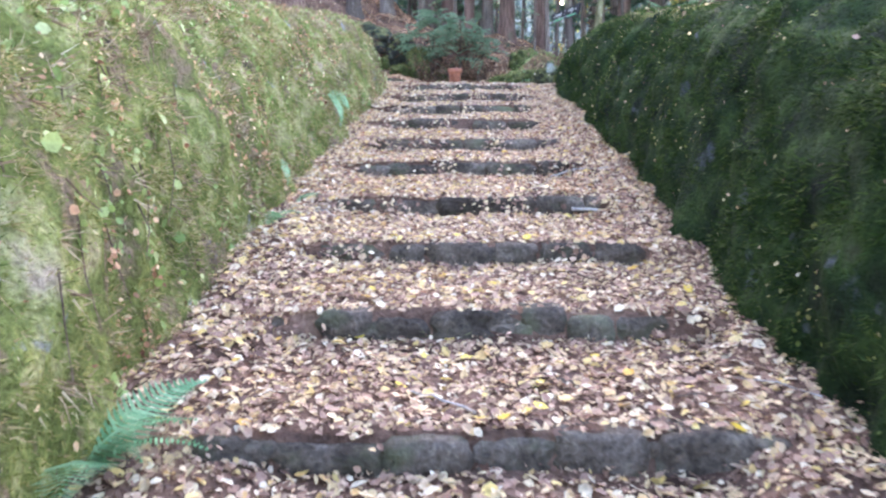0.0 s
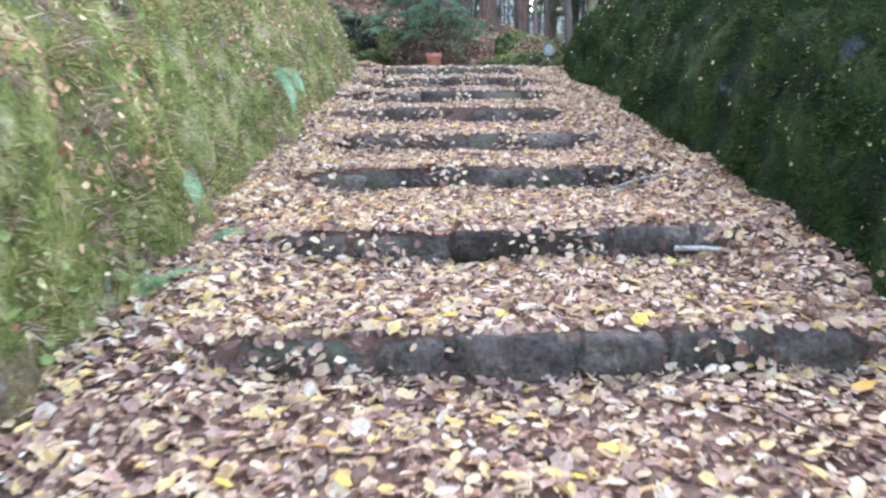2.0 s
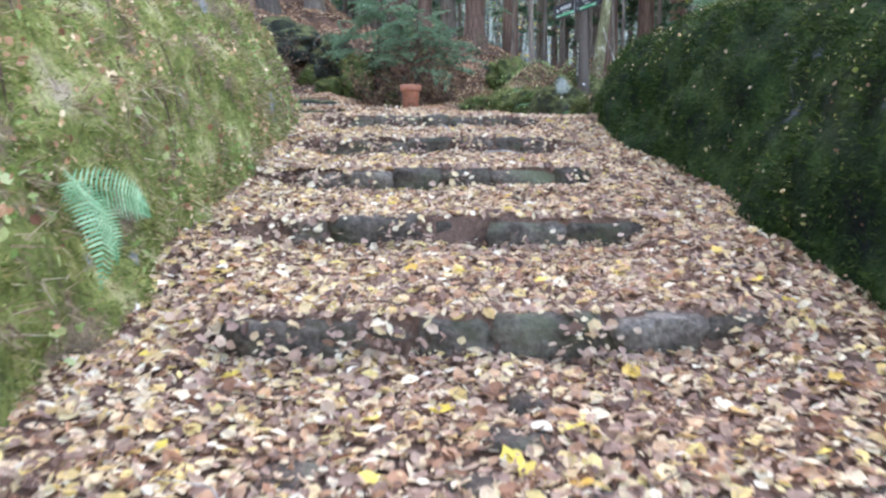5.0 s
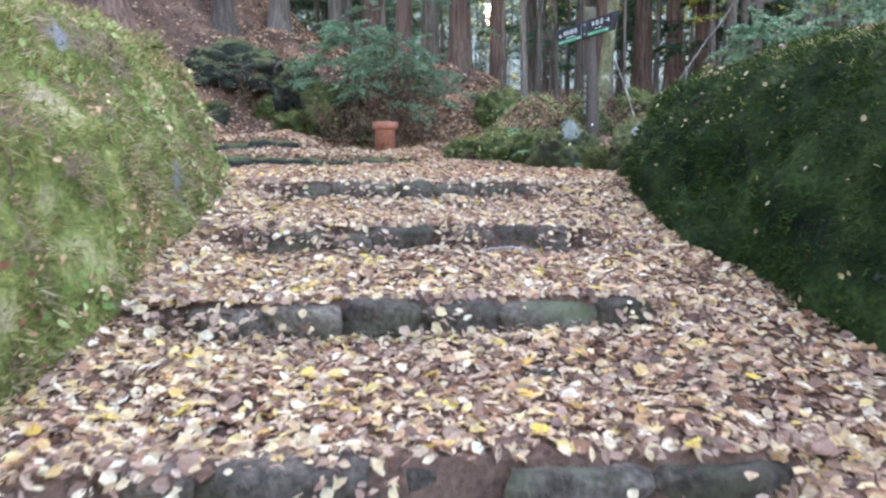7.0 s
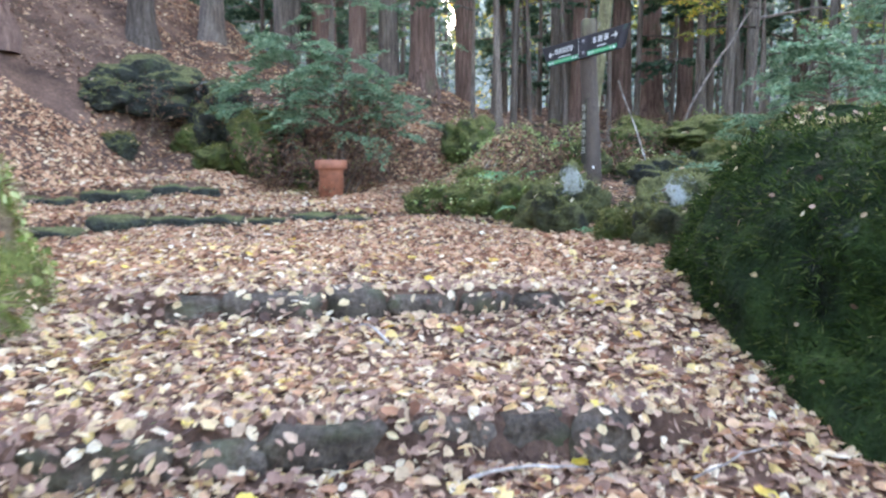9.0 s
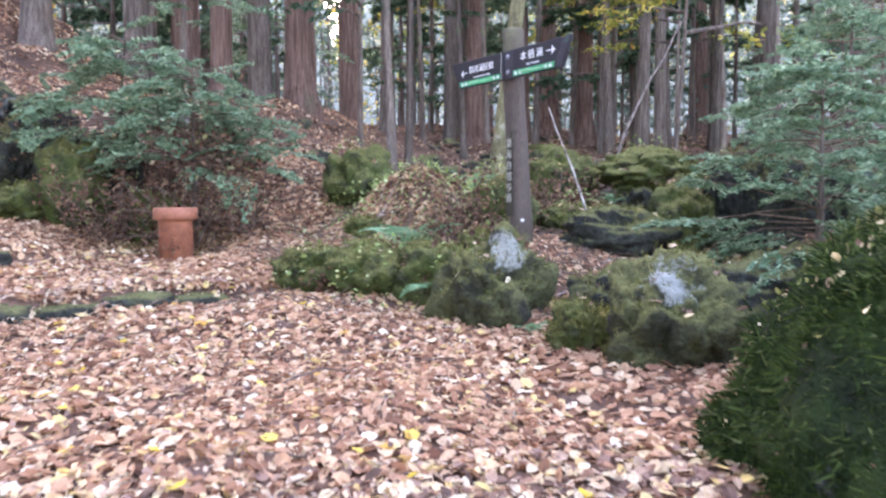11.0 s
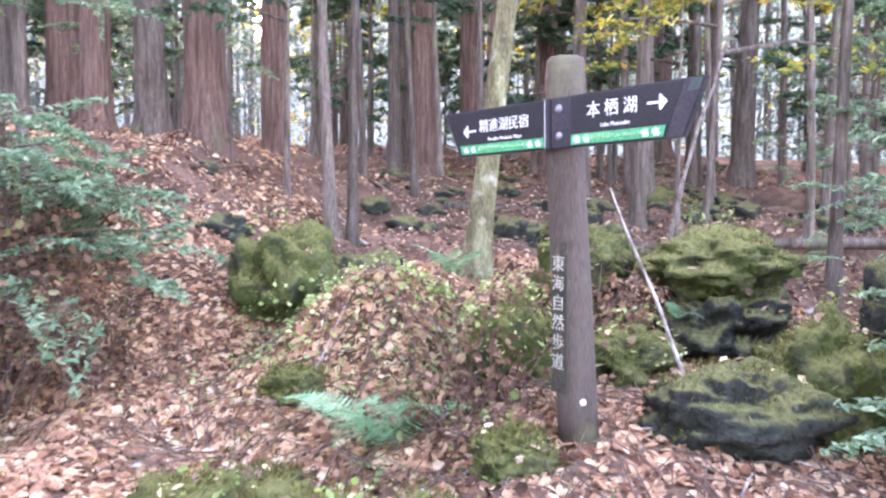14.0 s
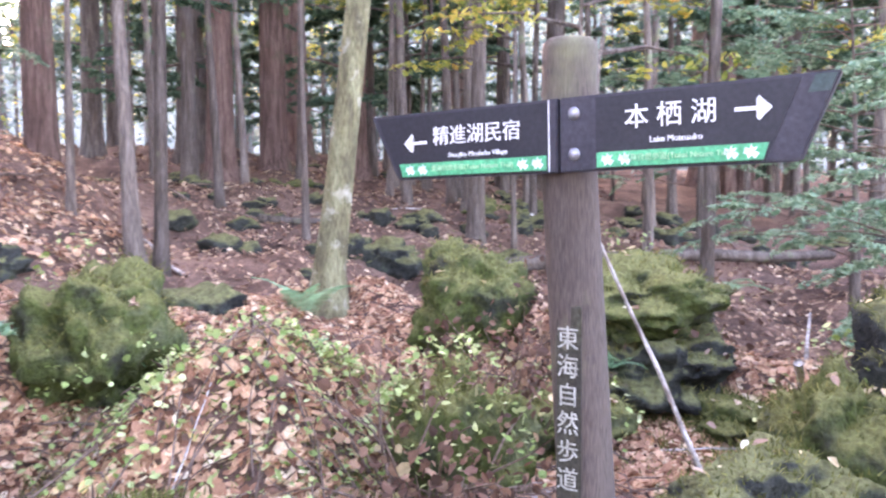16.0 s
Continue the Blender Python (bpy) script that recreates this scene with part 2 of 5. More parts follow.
M_GREEN = noise_material("green_stripe", [(0.3, (0.03, 0.3, 0.14)), (0.7, (0.05, 0.42, 0.2))], 12, 80, rough=0.45, strength=0.08, distance=0.001)
M_PLATE = noise_material("plate_grey", [(0.3, (0.04, 0.036, 0.03)), (0.7, (0.07, 0.066, 0.045))], 9, 60, rough=0.7, strength=0.3, distance=0.003)
M_FADED = noise_material("faded_letters", [(0.3, (0.3, 0.29, 0.24)), (0.7, (0.45, 0.44, 0.38))], 14, 60, rough=0.7, strength=0.1, distance=0.002)
M_STEEL = noise_material("bolt_steel", [(0.3, (0.2, 0.2, 0.22)), (0.7, (0.35, 0.35, 0.38))], 20, 80, rough=0.45, metal=0.8, strength=0.1, distance=0.002)


# ---------------------------------------------------------------- plan in numbers
STEP_Y = (0.45, 1.62, 2.82, 3.95, 5.06, 6.2, 7.47, 8.6, 9.86, 11.1, 12.25, 13.42)
LOG = 0.13
RISERS = ((-1.9, 16.05, 0.62, 17.06), (-2.9, 17.5, -0.8, 17.9))


def line_z(y):
    """The line through the front edges of the steps."""
    return -0.1 + 0.2 * np.asarray(y, float)


def floor_z(y):
    """The trodden floor between the walls: treads with drops at the step edges."""
    y = np.asarray(y, float)
    z = np.where(y > STEP_Y[-1], line_z(STEP_Y[-1]) + 0.085 * (y - STEP_Y[-1]), line_z(y) - 0.05)
    for a, b in zip(STEP_Y[:-1], STEP_Y[1:]):
        k = (y >= a) & (y < b)
        z = np.where(k, line_z(a) + (line_z(b) - LOG - line_z(a)) * (y - a) / (b - a), z)
    return np.where(y < STEP_Y[0], line_z(STEP_Y[0]) - LOG + np.maximum(0.1 * (y - STEP_Y[0]), -0.6), z)


def left_x(y):
    return np.interp(y, (-8, 2.7, 4.5, 6.8, 10, 13.8), (-1.3, -1.22, -1.33, -1.24, -1.08, -0.93))


def right_x(y):
    return np.interp(y, (-8, 2.65, 5.8, 9, 11.6, 13.5, 14.2), (1.4, 1.5, 1.66, 1.78, 1.86, 1.88, 1.9))


def left_top(y):
    return line_z(np.clip(y, 0, 13)) - 0.07 + np.interp(y, (0, 5, 10, 13.8), (1.75, 1.7, 1.45, 1.05))


def right_top(y):
    return np.interp(y, (-8, 0, 3, 6, 9, 11.5, 14.2), (1.7, 1.75, 2.1, 2.6, 3.05, 3.42, 3.42))


def smooth(a, b, v):
    t = np.clip((np.asarray(v, float) - a) / (b - a), 0, 1)
    return t * t * (3 - 2 * t)


def value_noise(x, y, scale, seed):
    """Smooth noise in -1..1 over the plan."""
    x, y = np.asarray(x, float) * scale, np.asarray(y, float) * scale
    xi, yi = np.floor(x), np.floor(y)
    fx, fy = x - xi, y - yi
    fx, fy = fx * fx * (3 - 2 * fx), fy * fy * (3 - 2 * fy)

    def h(i, j):
        v = np.sin(i * 127.1 + j * 311.7 + seed * 74.7) * 43758.5453
        return (v - np.floor(v)) * 2 - 1
    return (h(xi, yi) * (1 - fx) + h(xi + 1, yi) * fx) * (1 - fy) + (h(xi, yi + 1) * (1 - fx) + h(xi + 1, yi + 1) * fx) * fy


def ground_z(x, y):
    x, y = np.asarray(x, float), np.asarray(y, float)
    edge = 0.35 * value_noise(x, y, 1.7, 9) * 0.5
    m = np.maximum(smooth(-0.65, -1.0, x + edge), smooth(1.1, 1.4, x + edge)) * (y > STEP_Y[0]) * (y < STEP_Y[-1] + 0.1)
    path = floor_z(y) * (1 - m) + (line_z(y) - 0.045) * m
    # forest floor beyond the stairs
    u = -0.9 * x + 0.44 * y
    wood = np.interp(y, (13.42, 15.0, 16.9, 18.0, 18.4), (2.585, 2.65, 2.775, 2.93, 2.975)) + (0.1 * np.maximum(y - 18, 0) + 0.05 * np.maximum(y - 22, 0)) * smooth(17, 20, y)
    wood = np.where(y > 33, wood - 0.15 * (y - 33), wood)
    west = 0.8 * np.minimum(np.maximum(u - 10.0, 0), 9) * smooth(15.5, 19, y) * (1 - 0.85 * smooth(24.0, 31.0, y))
    knoll = (0.58 * np.clip(u - 6.8, 0, 1.6) + 0.18 * np.clip(u - 8.4, 0, 20)) * smooth(18.8, 22.0, y) * (1 - smooth(23.2, 26.5, y))
    wood = wood + np.maximum(west, knoll)
    wood = wood + (0.14 + 0.1 * (1 - smooth(17.2, 18.4, y))) * smooth(1.3, 2.5, x) * smooth(15.6, 17, y) + 0.1 * smooth(-0.3, -1.2, x) * smooth(17.0, 18.0, y)
    rough = 0.05 * value_noise(x, y, 1.1, 1) + 0.03 * value_noise(x, y, 2.7, 2)
    far = smooth(17.5, 20, y + 0.35 * x)
    wood = wood + rough + far * (0.16 * value_noise(x, y, 0.8, 3) + 0.13 * value_noise(x, y, 1.9, 4) + 0.06 * value_noise(x, y, 4.1, 10))
    wood = wood + 0.42 * np.exp(-((x - 1.05) / 0.85) ** 2 - ((y - 19.7) / 0.8) ** 2) + 0.56 * np.exp(-((x - 2.25) / 0.6) ** 2 - ((y - 18.4) / 0.45) ** 2) + 0.3 * np.exp(-((x - 1.85) / 0.6) ** 2 - ((y - 19.4) / 0.6) ** 2)
    for xa, ya, xb, yb in RISERS:
        d = ((y - ya) * (xb - xa) - (x - xa) * (yb - ya)) / math.hypot(xb - xa, yb - ya)
        wood = wood + 0.12 * (smooth(-0.03, 0.04, d) - 0.5) * (1 - smooth(0.25, 1.5, np.abs(d))) * (1 - smooth(xb - 0.2, xb + 0.5, x)) * smooth(xa - 0.8, xa, x)
    k = smooth(13.0, 14.5, y)
    z = path * (1 - k) + wood * k
    z = z + 0.02 * value_noise(x, y, 2.2, 5) + 0.012 * value_noise(x, y, 6, 6)
    # banks behind the walls
    dl = left_x(y) - x
    bl = smooth(0.45, 1.2, dl) * (1 - smooth(13.2, 14.6, y))
    top = left_top(y) - 0.12 + 0.25 * np.clip(dl - 1.2, 0, 12)
    z = z * (1 - bl) + (top + 0.1 * value_noise(x, y, 0.9, 7)) * bl
    dr = x - right_x(y)
    br = smooth(0.4, 1.0, dr) * (1 - smooth(13.3, 14.4, y))
    top = right_top(y) - 0.12 + 0.08 * np.clip(dr - 1.2, 0, 12)
    z = z * (1 - br) + (top + 0.1 * value_noise(x, y, 0.9, 8)) * br
    return z


def gz(x, y):
    return float(ground_z(x, y))


# ---------------------------------------------------------------- builders
def mesh_of(name, verts, faces, mat, smooth_shade=True):
    me = bpy.data.meshes.new(name)
    me.from_pydata(verts if isinstance(verts, list) else verts.tolist(), [], faces if isinstance(faces, list) else faces.tolist())
    me.materials.append(mat)
    if smooth_shade:
        me.shade_smooth()
    return me


def part(name, data, mat, parent, label=""):
    """One mesh object under a thing or a part; data: a bmesh or a mesh."""
    if isinstance(data, bmesh.types.BMesh):
        me = bpy.data.meshes.new(name)
        data.to_mesh(me)
        data.free()
        me.materials.append(mat)
    else:
        me = data
    ob = new(name, me)
    ob.parent = parent
    return tagged(ob, label)


def empty(name, m, label, category, group=""):
    ob = new(name)
    ob.matrix_basis = m
    return tagged(ob, label, category, group)


def grid_mesh(name, pts, mat):
    """A sheet from an array (rows, columns, 3)."""
    a, b, _ = pts.shape
    i = np.arange(a * b).reshape(a, b)
    f = np.stack([i[:-1, :-1], i[:-1, 1:], i[1:, 1:], i[1:, :-1]], -1).reshape(-1, 4)
    return mesh_of(name, pts.reshape(-1, 3), f, mat)


def leaf_cloud(name, pos, nrm, size, mat, rng, tilt=0.5, curl=0.25, slim=0.62):
    """Many single leaves, each of two folded halves, in one mesh."""
    n = len(pos)
    nrm = nrm + rng.normal(0, tilt, (n, 3))
    nrm /= np.linalg.norm(nrm, axis=1)[:, None]
    a = rng.normal(0, 1, (n, 3))
    u = np.cross(nrm, a)
    u /= np.linalg.norm(u, axis=1)[:, None] + 1e-9
    v = np.cross(nrm, u)
    s = size[:, None]
    w = s * (slim * rng.uniform(0.5, 1.45, (n, 1))) * 0.5
    c = s * rng.normal(curl, 0.15, (n, 1))
    tip, base = pos + u * s * 0.5 + nrm * c * 0.4, pos - u * s * 0.5
    vs = np.stack([base, pos - u * s * 0.2 + v * w + nrm * c * 0.5, pos + u * s * 0.22 + v * w * 0.8 + nrm * c * 0.6, tip,
                   pos + u * s * 0.22 - v * w * 0.8 + nrm * c * 0.6, pos - u * s * 0.2 - v * w + nrm * c * 0.5], 1).reshape(-1, 3)
    k = np.arange(n)[:, None] * 6
    f = np.concatenate([k + np.array([[0, 1, 2, 3]]), k + np.array([[3, 4, 5, 0]])], 0)
    return mesh_of(name, vs, f, mat, False)


def blade_cloud(name, pos, nrm, length, width, mat, rng, spread=0.6):
    """Many thin tapering blades in one mesh."""
    n = len(pos)
    d = nrm + rng.normal(0, spread, (n, 3))
    d /= np.linalg.norm(d, axis=1)[:, None]
    u = np.cross(d, rng.normal(0, 1, (n, 3)))
    u /= np.linalg.norm(u, axis=1)[:, None] + 1e-9
    L = (length * rng.uniform(0.5, 1.4, n))[:, None]
    W = width
    vs = np.stack([pos - u * W, pos + u * W, pos + d * L + u * W * 0.2], 1).reshape(-1, 3)
    f = np.arange(n * 3).reshape(n, 3)
    return mesh_of(name, vs, f, mat, False)


def tube(points, radii, sides=8, wobble=0.0, rng=None, squash=None):
    """Vertices and faces of a tapered tube along points, with closed ends."""
    pts = [Vector(p) for p in points]
    vs, fs = [], []
    up = Vector((0.31, 0.95, 0.1))
    for i, p in enumerate(pts):
        d = (pts[min(i + 1, len(pts) - 1)] - pts[max(i - 1, 0)]).normalized()
        a = d.cross(up)
        a = (a if a.length > 1e-3 else d.orthogonal()).normalized()
        b = d.cross(a)
        for k in range(sides):
            t = 2 * math.pi * k / sides
            r = radii[i] * (1 + (wobble * rng.uniform(-1, 1) if rng is not None else 0))
            vs.append(p + (a * math.cos(t) + b * math.sin(t)) * r)
        if i:
            o = (i - 1) * sides
            for k in range(sides):
                j = (k + 1) % sides
                fs.append((o + k, o + j, o + sides + j, o + sides + k))
    fs.append(tuple(range(sides)))
    fs.append(tuple(reversed(range(len(vs) - sides, len(vs)))))
    return [tuple(v) for v in vs], fs


def tubes(name, many, mat):
    vs, fs = [], []
    for v, f in many:
        o = len(vs)
        vs += v
        fs += [tuple(i + o for i in g) for g in f]
    return mesh_of(name, vs, fs, mat)


def boulder_bm(sx, sy, sz, seed, rough=0.25, sub=4, blocky=0.3):
    bm = bmesh.new()
    bmesh.ops.create_icosphere(bm, subdivisions=sub, radius=1)
    off = Vector((seed * 7.3, seed * 3.1, seed * 5.7))
    for v in bm.verts:
        p = v.co.copy()
        m = max(abs(p.x), abs(p.y), abs(p.z))
        p = p.lerp(p / m, blocky)
        d = noise.noise(p * 1.3 + off) * rough + noise.noise(p * 3.1 + off) * rough * 0.5 + noise.noise(p * 8 + off) * rough * 0.3 + noise.noise(p * 19 + off) * rough * 0.12
        p *= 1 + d
        v.co = Vector((p.x * sx, p.y * sy, p.z * sz))
    for f in bm.faces:
        f.smooth = True
    return bm


# ---------------------------------------------------------------- ground
def spaced(parts):
    out = []
    for a, b, s in parts:
        out += list(np.arange(a, b, s))
    return np.array(out + [parts[-1][1]])


gx = spaced([(-400, -60, 60), (-60, -14, 3), (-14, -4, 0.5), (-4, -1.8, 0.12), (-1.8, 3.2, 0.06), (3.2, 8, 0.14), (8, 20, 0.6), (20, 60, 3), (60, 400, 60)])
gy = spaced([(-400, -40, 60), (-40, -6, 2), (-6, 0, 0.3), (0, 14.5, 0.035), (14.5, 20, 0.08), (20, 36, 0.3), (36, 70, 2), (70, 430, 60)])
GX, GY = np.meshgrid(gx, gy)
sheet = np.stack([GX, GY, ground_z(GX, GY)], -1)
ground = tagged(new("ground", grid_mesh("ground", sheet, M_SOIL)), "brown forest ground covered with fallen autumn leaves", "ground", kind="structure")


# ---------------------------------------------------------------- retaining walls
def bank_wall(name, line, tops, side, mat, label, seed, corner):
    """A mossy battered stone wall: line is the foot in plan, tops the height of its crest at each point."""
    line = np.array(line, float)
    d = np.gradient(line, axis=0)
    d /= np.linalg.norm(d, axis=1)[:, None]
    nrm = np.stack([-d[:, 1], d[:, 0]], 1) * side
    prof = np.array([(-0.02, -0.25), (0.0, 0.0), (0.05, 0.16), (0.1, 0.34), (0.18, 0.52), (0.28, 0.68), (0.4, 0.82), (0.56, 0.92), (0.76, 0.98), (1.0, 1.0), (1.4, 0.97), (1.9, 0.6)])
    t = np.linspace(0, 1, 64)
    k = np.linspace(0, 1, len(prof))
    pd, ph = np.interp(t, k, prof[:, 0]), np.interp(t, k, prof[:, 1])
    foot = np.array([gz(p[0] - n[0] * 0.15, p[1] - n[1] * 0.15) for p, n in zip(line, nrm)])
    foot = np.convolve(np.pad(foot, 6, "edge"), np.ones(13) / 13, "valid")
    pts = np.zeros((len(line), len(t), 3))
    turned = np.abs(np.gradient(np.unwrap(np.arctan2(d[:, 1], d[:, 0]))))
    near = np.convolve(np.pad((turned > 0.02).astype(float), 7, "edge"), np.ones(15) / 15, "valid")[:, None]
    near = np.clip(near * 2, 0, 1)
    deep = pd[None, :] * (1 - near) + corner * np.tanh(pd[None, :] / corner) * near
    pts[..., :2] = line[:, None, :] + nrm[:, None, :] * deep[..., None]
    h = (tops - foot)[:, None]
    pts[..., 2] = foot[:, None] + np.where(ph < 0, ph[None, :], ph[None, :] * h)
    gu, gv = np.gradient(pts, axis=0), np.gradient(pts, axis=1)
    nn = np.cross(gu, gv)
    nn /= np.linalg.norm(nn, axis=2)[..., None] + 1e-9
    nn *= -side
    s = np.concatenate([[0], np.cumsum(np.linalg.norm(np.diff(line, axis=0), axis=1))])[:, None]
    v = np.concatenate([[0], np.cumsum(np.hypot(np.diff(pd), np.diff(ph) * 1.4))])[None, :]
    a, b = s + 0 * v, v + 0 * s
    bumpy = 0.07 * value_noise(a, b, 1.1, seed) + 0.06 * value_noise(a, b, 2.7, seed + 1) + 0.035 * value_noise(a, b, 5, seed + 4) + 0.022 * value_noise(a, b, 8, seed + 2) + 0.012 * value_noise(a, b, 19, seed + 3)
    pts += nn * bumpy[..., None]
    ob = tagged(new(name, grid_mesh(name, pts, mat)), label, "wall", kind="structure")
    return ob, pts, nn


ys = np.arange(-6, 13.4, 0.06)
arc = np.linspace(0, math.pi / 2, 22)
lx_end, ly_end = float(left_x(13.4)), 13.4
line_l = [(float(left_x(y)), y) for y in ys] + [(lx_end - 0.55 + 0.55 * math.cos(a), ly_end + 0.55 * math.sin(a)) for a in arc] + [(lx_end - 0.55 - q, ly_end + 0.55) for q in np.arange(0.06, 3.0, 0.06)]
tops_l = np.array([float(left_top(min(p[1], 13.8))) for p in line_l])
wall_left, pts_l, nrm_l = bank_wall("wall_west", line_l, tops_l, 1, M_MOSS_L, "battered stone wall overgrown with weeds and moss of a sunlit colour", 11, 0.5)
ys = np.arange(-6, 13.5, 0.06)
rx_end, ry_end = float(right_x(13.5)), 13.5
line_r = [(float(right_x(y)), y) for y in ys] + [(rx_end + 0.75 - 0.75 * math.cos(a), ry_end + 0.75 * math.sin(a)) for a in arc] + [(rx_end + 0.75 + q, ry_end + 0.75) for q in np.arange(0.06, 4.0, 0.06)]
tops_r = np.array([float(right_top(min(p[1], 14.2))) for p in line_r])
wall_right, pts_r, nrm_r = bank_wall("wall_east", line_r, tops_r, -1, M_MOSS_R, "mossy stone retaining wall, dark green with shade in its colour", 31, 0.68)


# ---------------------------------------------------------------- steps
def step_stone(parent, x0, x1, y, z, turn, seed):
    w = (x1 - x0) / 2
    bm = boulder_bm(w * 1.03, rng.uniform(0.08, 0.13), rng.uniform(0.075, 0.1), seed, 0.2, 3, 0.82)
    bmesh.ops.transform(bm, matrix=pose((x0 + x1) / 2, y + 0.06, z - 0.075, 0, 0, turn), verts=bm.verts)
    return part("stone", bm, M_STEP, parent)


rng = np.random.default_rng(5)
ENDS = {2.82: (-0.92, 1.3), 3.95: (-0.9, 1.15), 5.06: (-0.8, 1.3), 6.2: (-0.82, 1.24), 7.47: (-0.78, 1.15), 8.6: (-0.7, 1.26), 9.86: (-0.66, 1.2), 11.1: (-0.72, 1.22), 12.25: (-0.65, 1.18), 13.42: (-0.5, 1.3)}
seed = 1
for y in STEP_Y:
    x0, x1 = ENDS.get(y, (-0.9, 1.3))
    st = empty("stone_step", pose(0, 0, 0), "low step edged with dark weathered stones between fallen leaves", "step", "steps of the path")
    x = x0
    while x < x1 - 0.1:
        w = min(rng.uniform(0.22, 0.48), x1 - x)
        if x1 - x - w < 0.14:
            w = x1 - x
        step_stone(st, x, x + w - 0.012, y + rng.uniform(-0.02, 0.025), float(line_z(y)) + rng.uniform(-0.035, 0.012), rng.uniform(-7, 7), seed)
        if x1 - x > 0.5 and rng.random() < 0.6:
            step_stone(st, x + w * 0.5, x + w * 0.5 + 0.34, y + 0.035, float(line_z(y)) - rng.uniform(0.025, 0.045), rng.uniform(-5, 5), seed + 500)
        x += w
        seed += 1
for (xa, ya, xb, yb) in RISERS:
    st = empty("stone_step", pose(0, 0, 0), "shallow curved step edge half buried in leaves", "step", "steps of the path")
    n = 7
    for i in range(n):
        f0, f1 = i / n, (i + 1) / n
        cx, cy = xa + (xb - xa) * (f0 + f1) / 2, ya + (yb - ya) * (f0 + f1) / 2
        L = math.hypot(xb - xa, yb - ya) / n
        bm = boulder_bm(L * 0.56, 0.1, 0.085, seed, 0.26, 3, 0.5)
        bmesh.ops.transform(bm, matrix=pose(cx, cy, gz(cx, cy) - 0.035 + rng.uniform(-0.025, 0.012), 0, 0, math.degrees(math.atan2(yb - ya, xb - xa)) + rng.uniform(-4, 4)), verts=bm.verts)
        part("stone", bm, M_ROCK_DARK, st)
        seed += 1


# ---------------------------------------------------------------- rocks
def rock(x, y, sx, sy, sz, zc, turn, seed, mat, label, rough=0.42, blocky=0.12, sub=5):
    """A boulder whose middle is zc above the ground at its place."""
    bm = boulder_bm(sx, sy, sz, seed, rough, sub, blocky)
    me = bpy.data.meshes.new("rock")
    bm.to_mesh(me)
    bm.free()
    me.materials.append(mat)
    ob = new("rock", me)
    ob.matrix_basis = pose(x, y, gz(x, y) + zc, 0, 0, turn)
    return tagged(ob, label, "rock", "rocks beside the path")


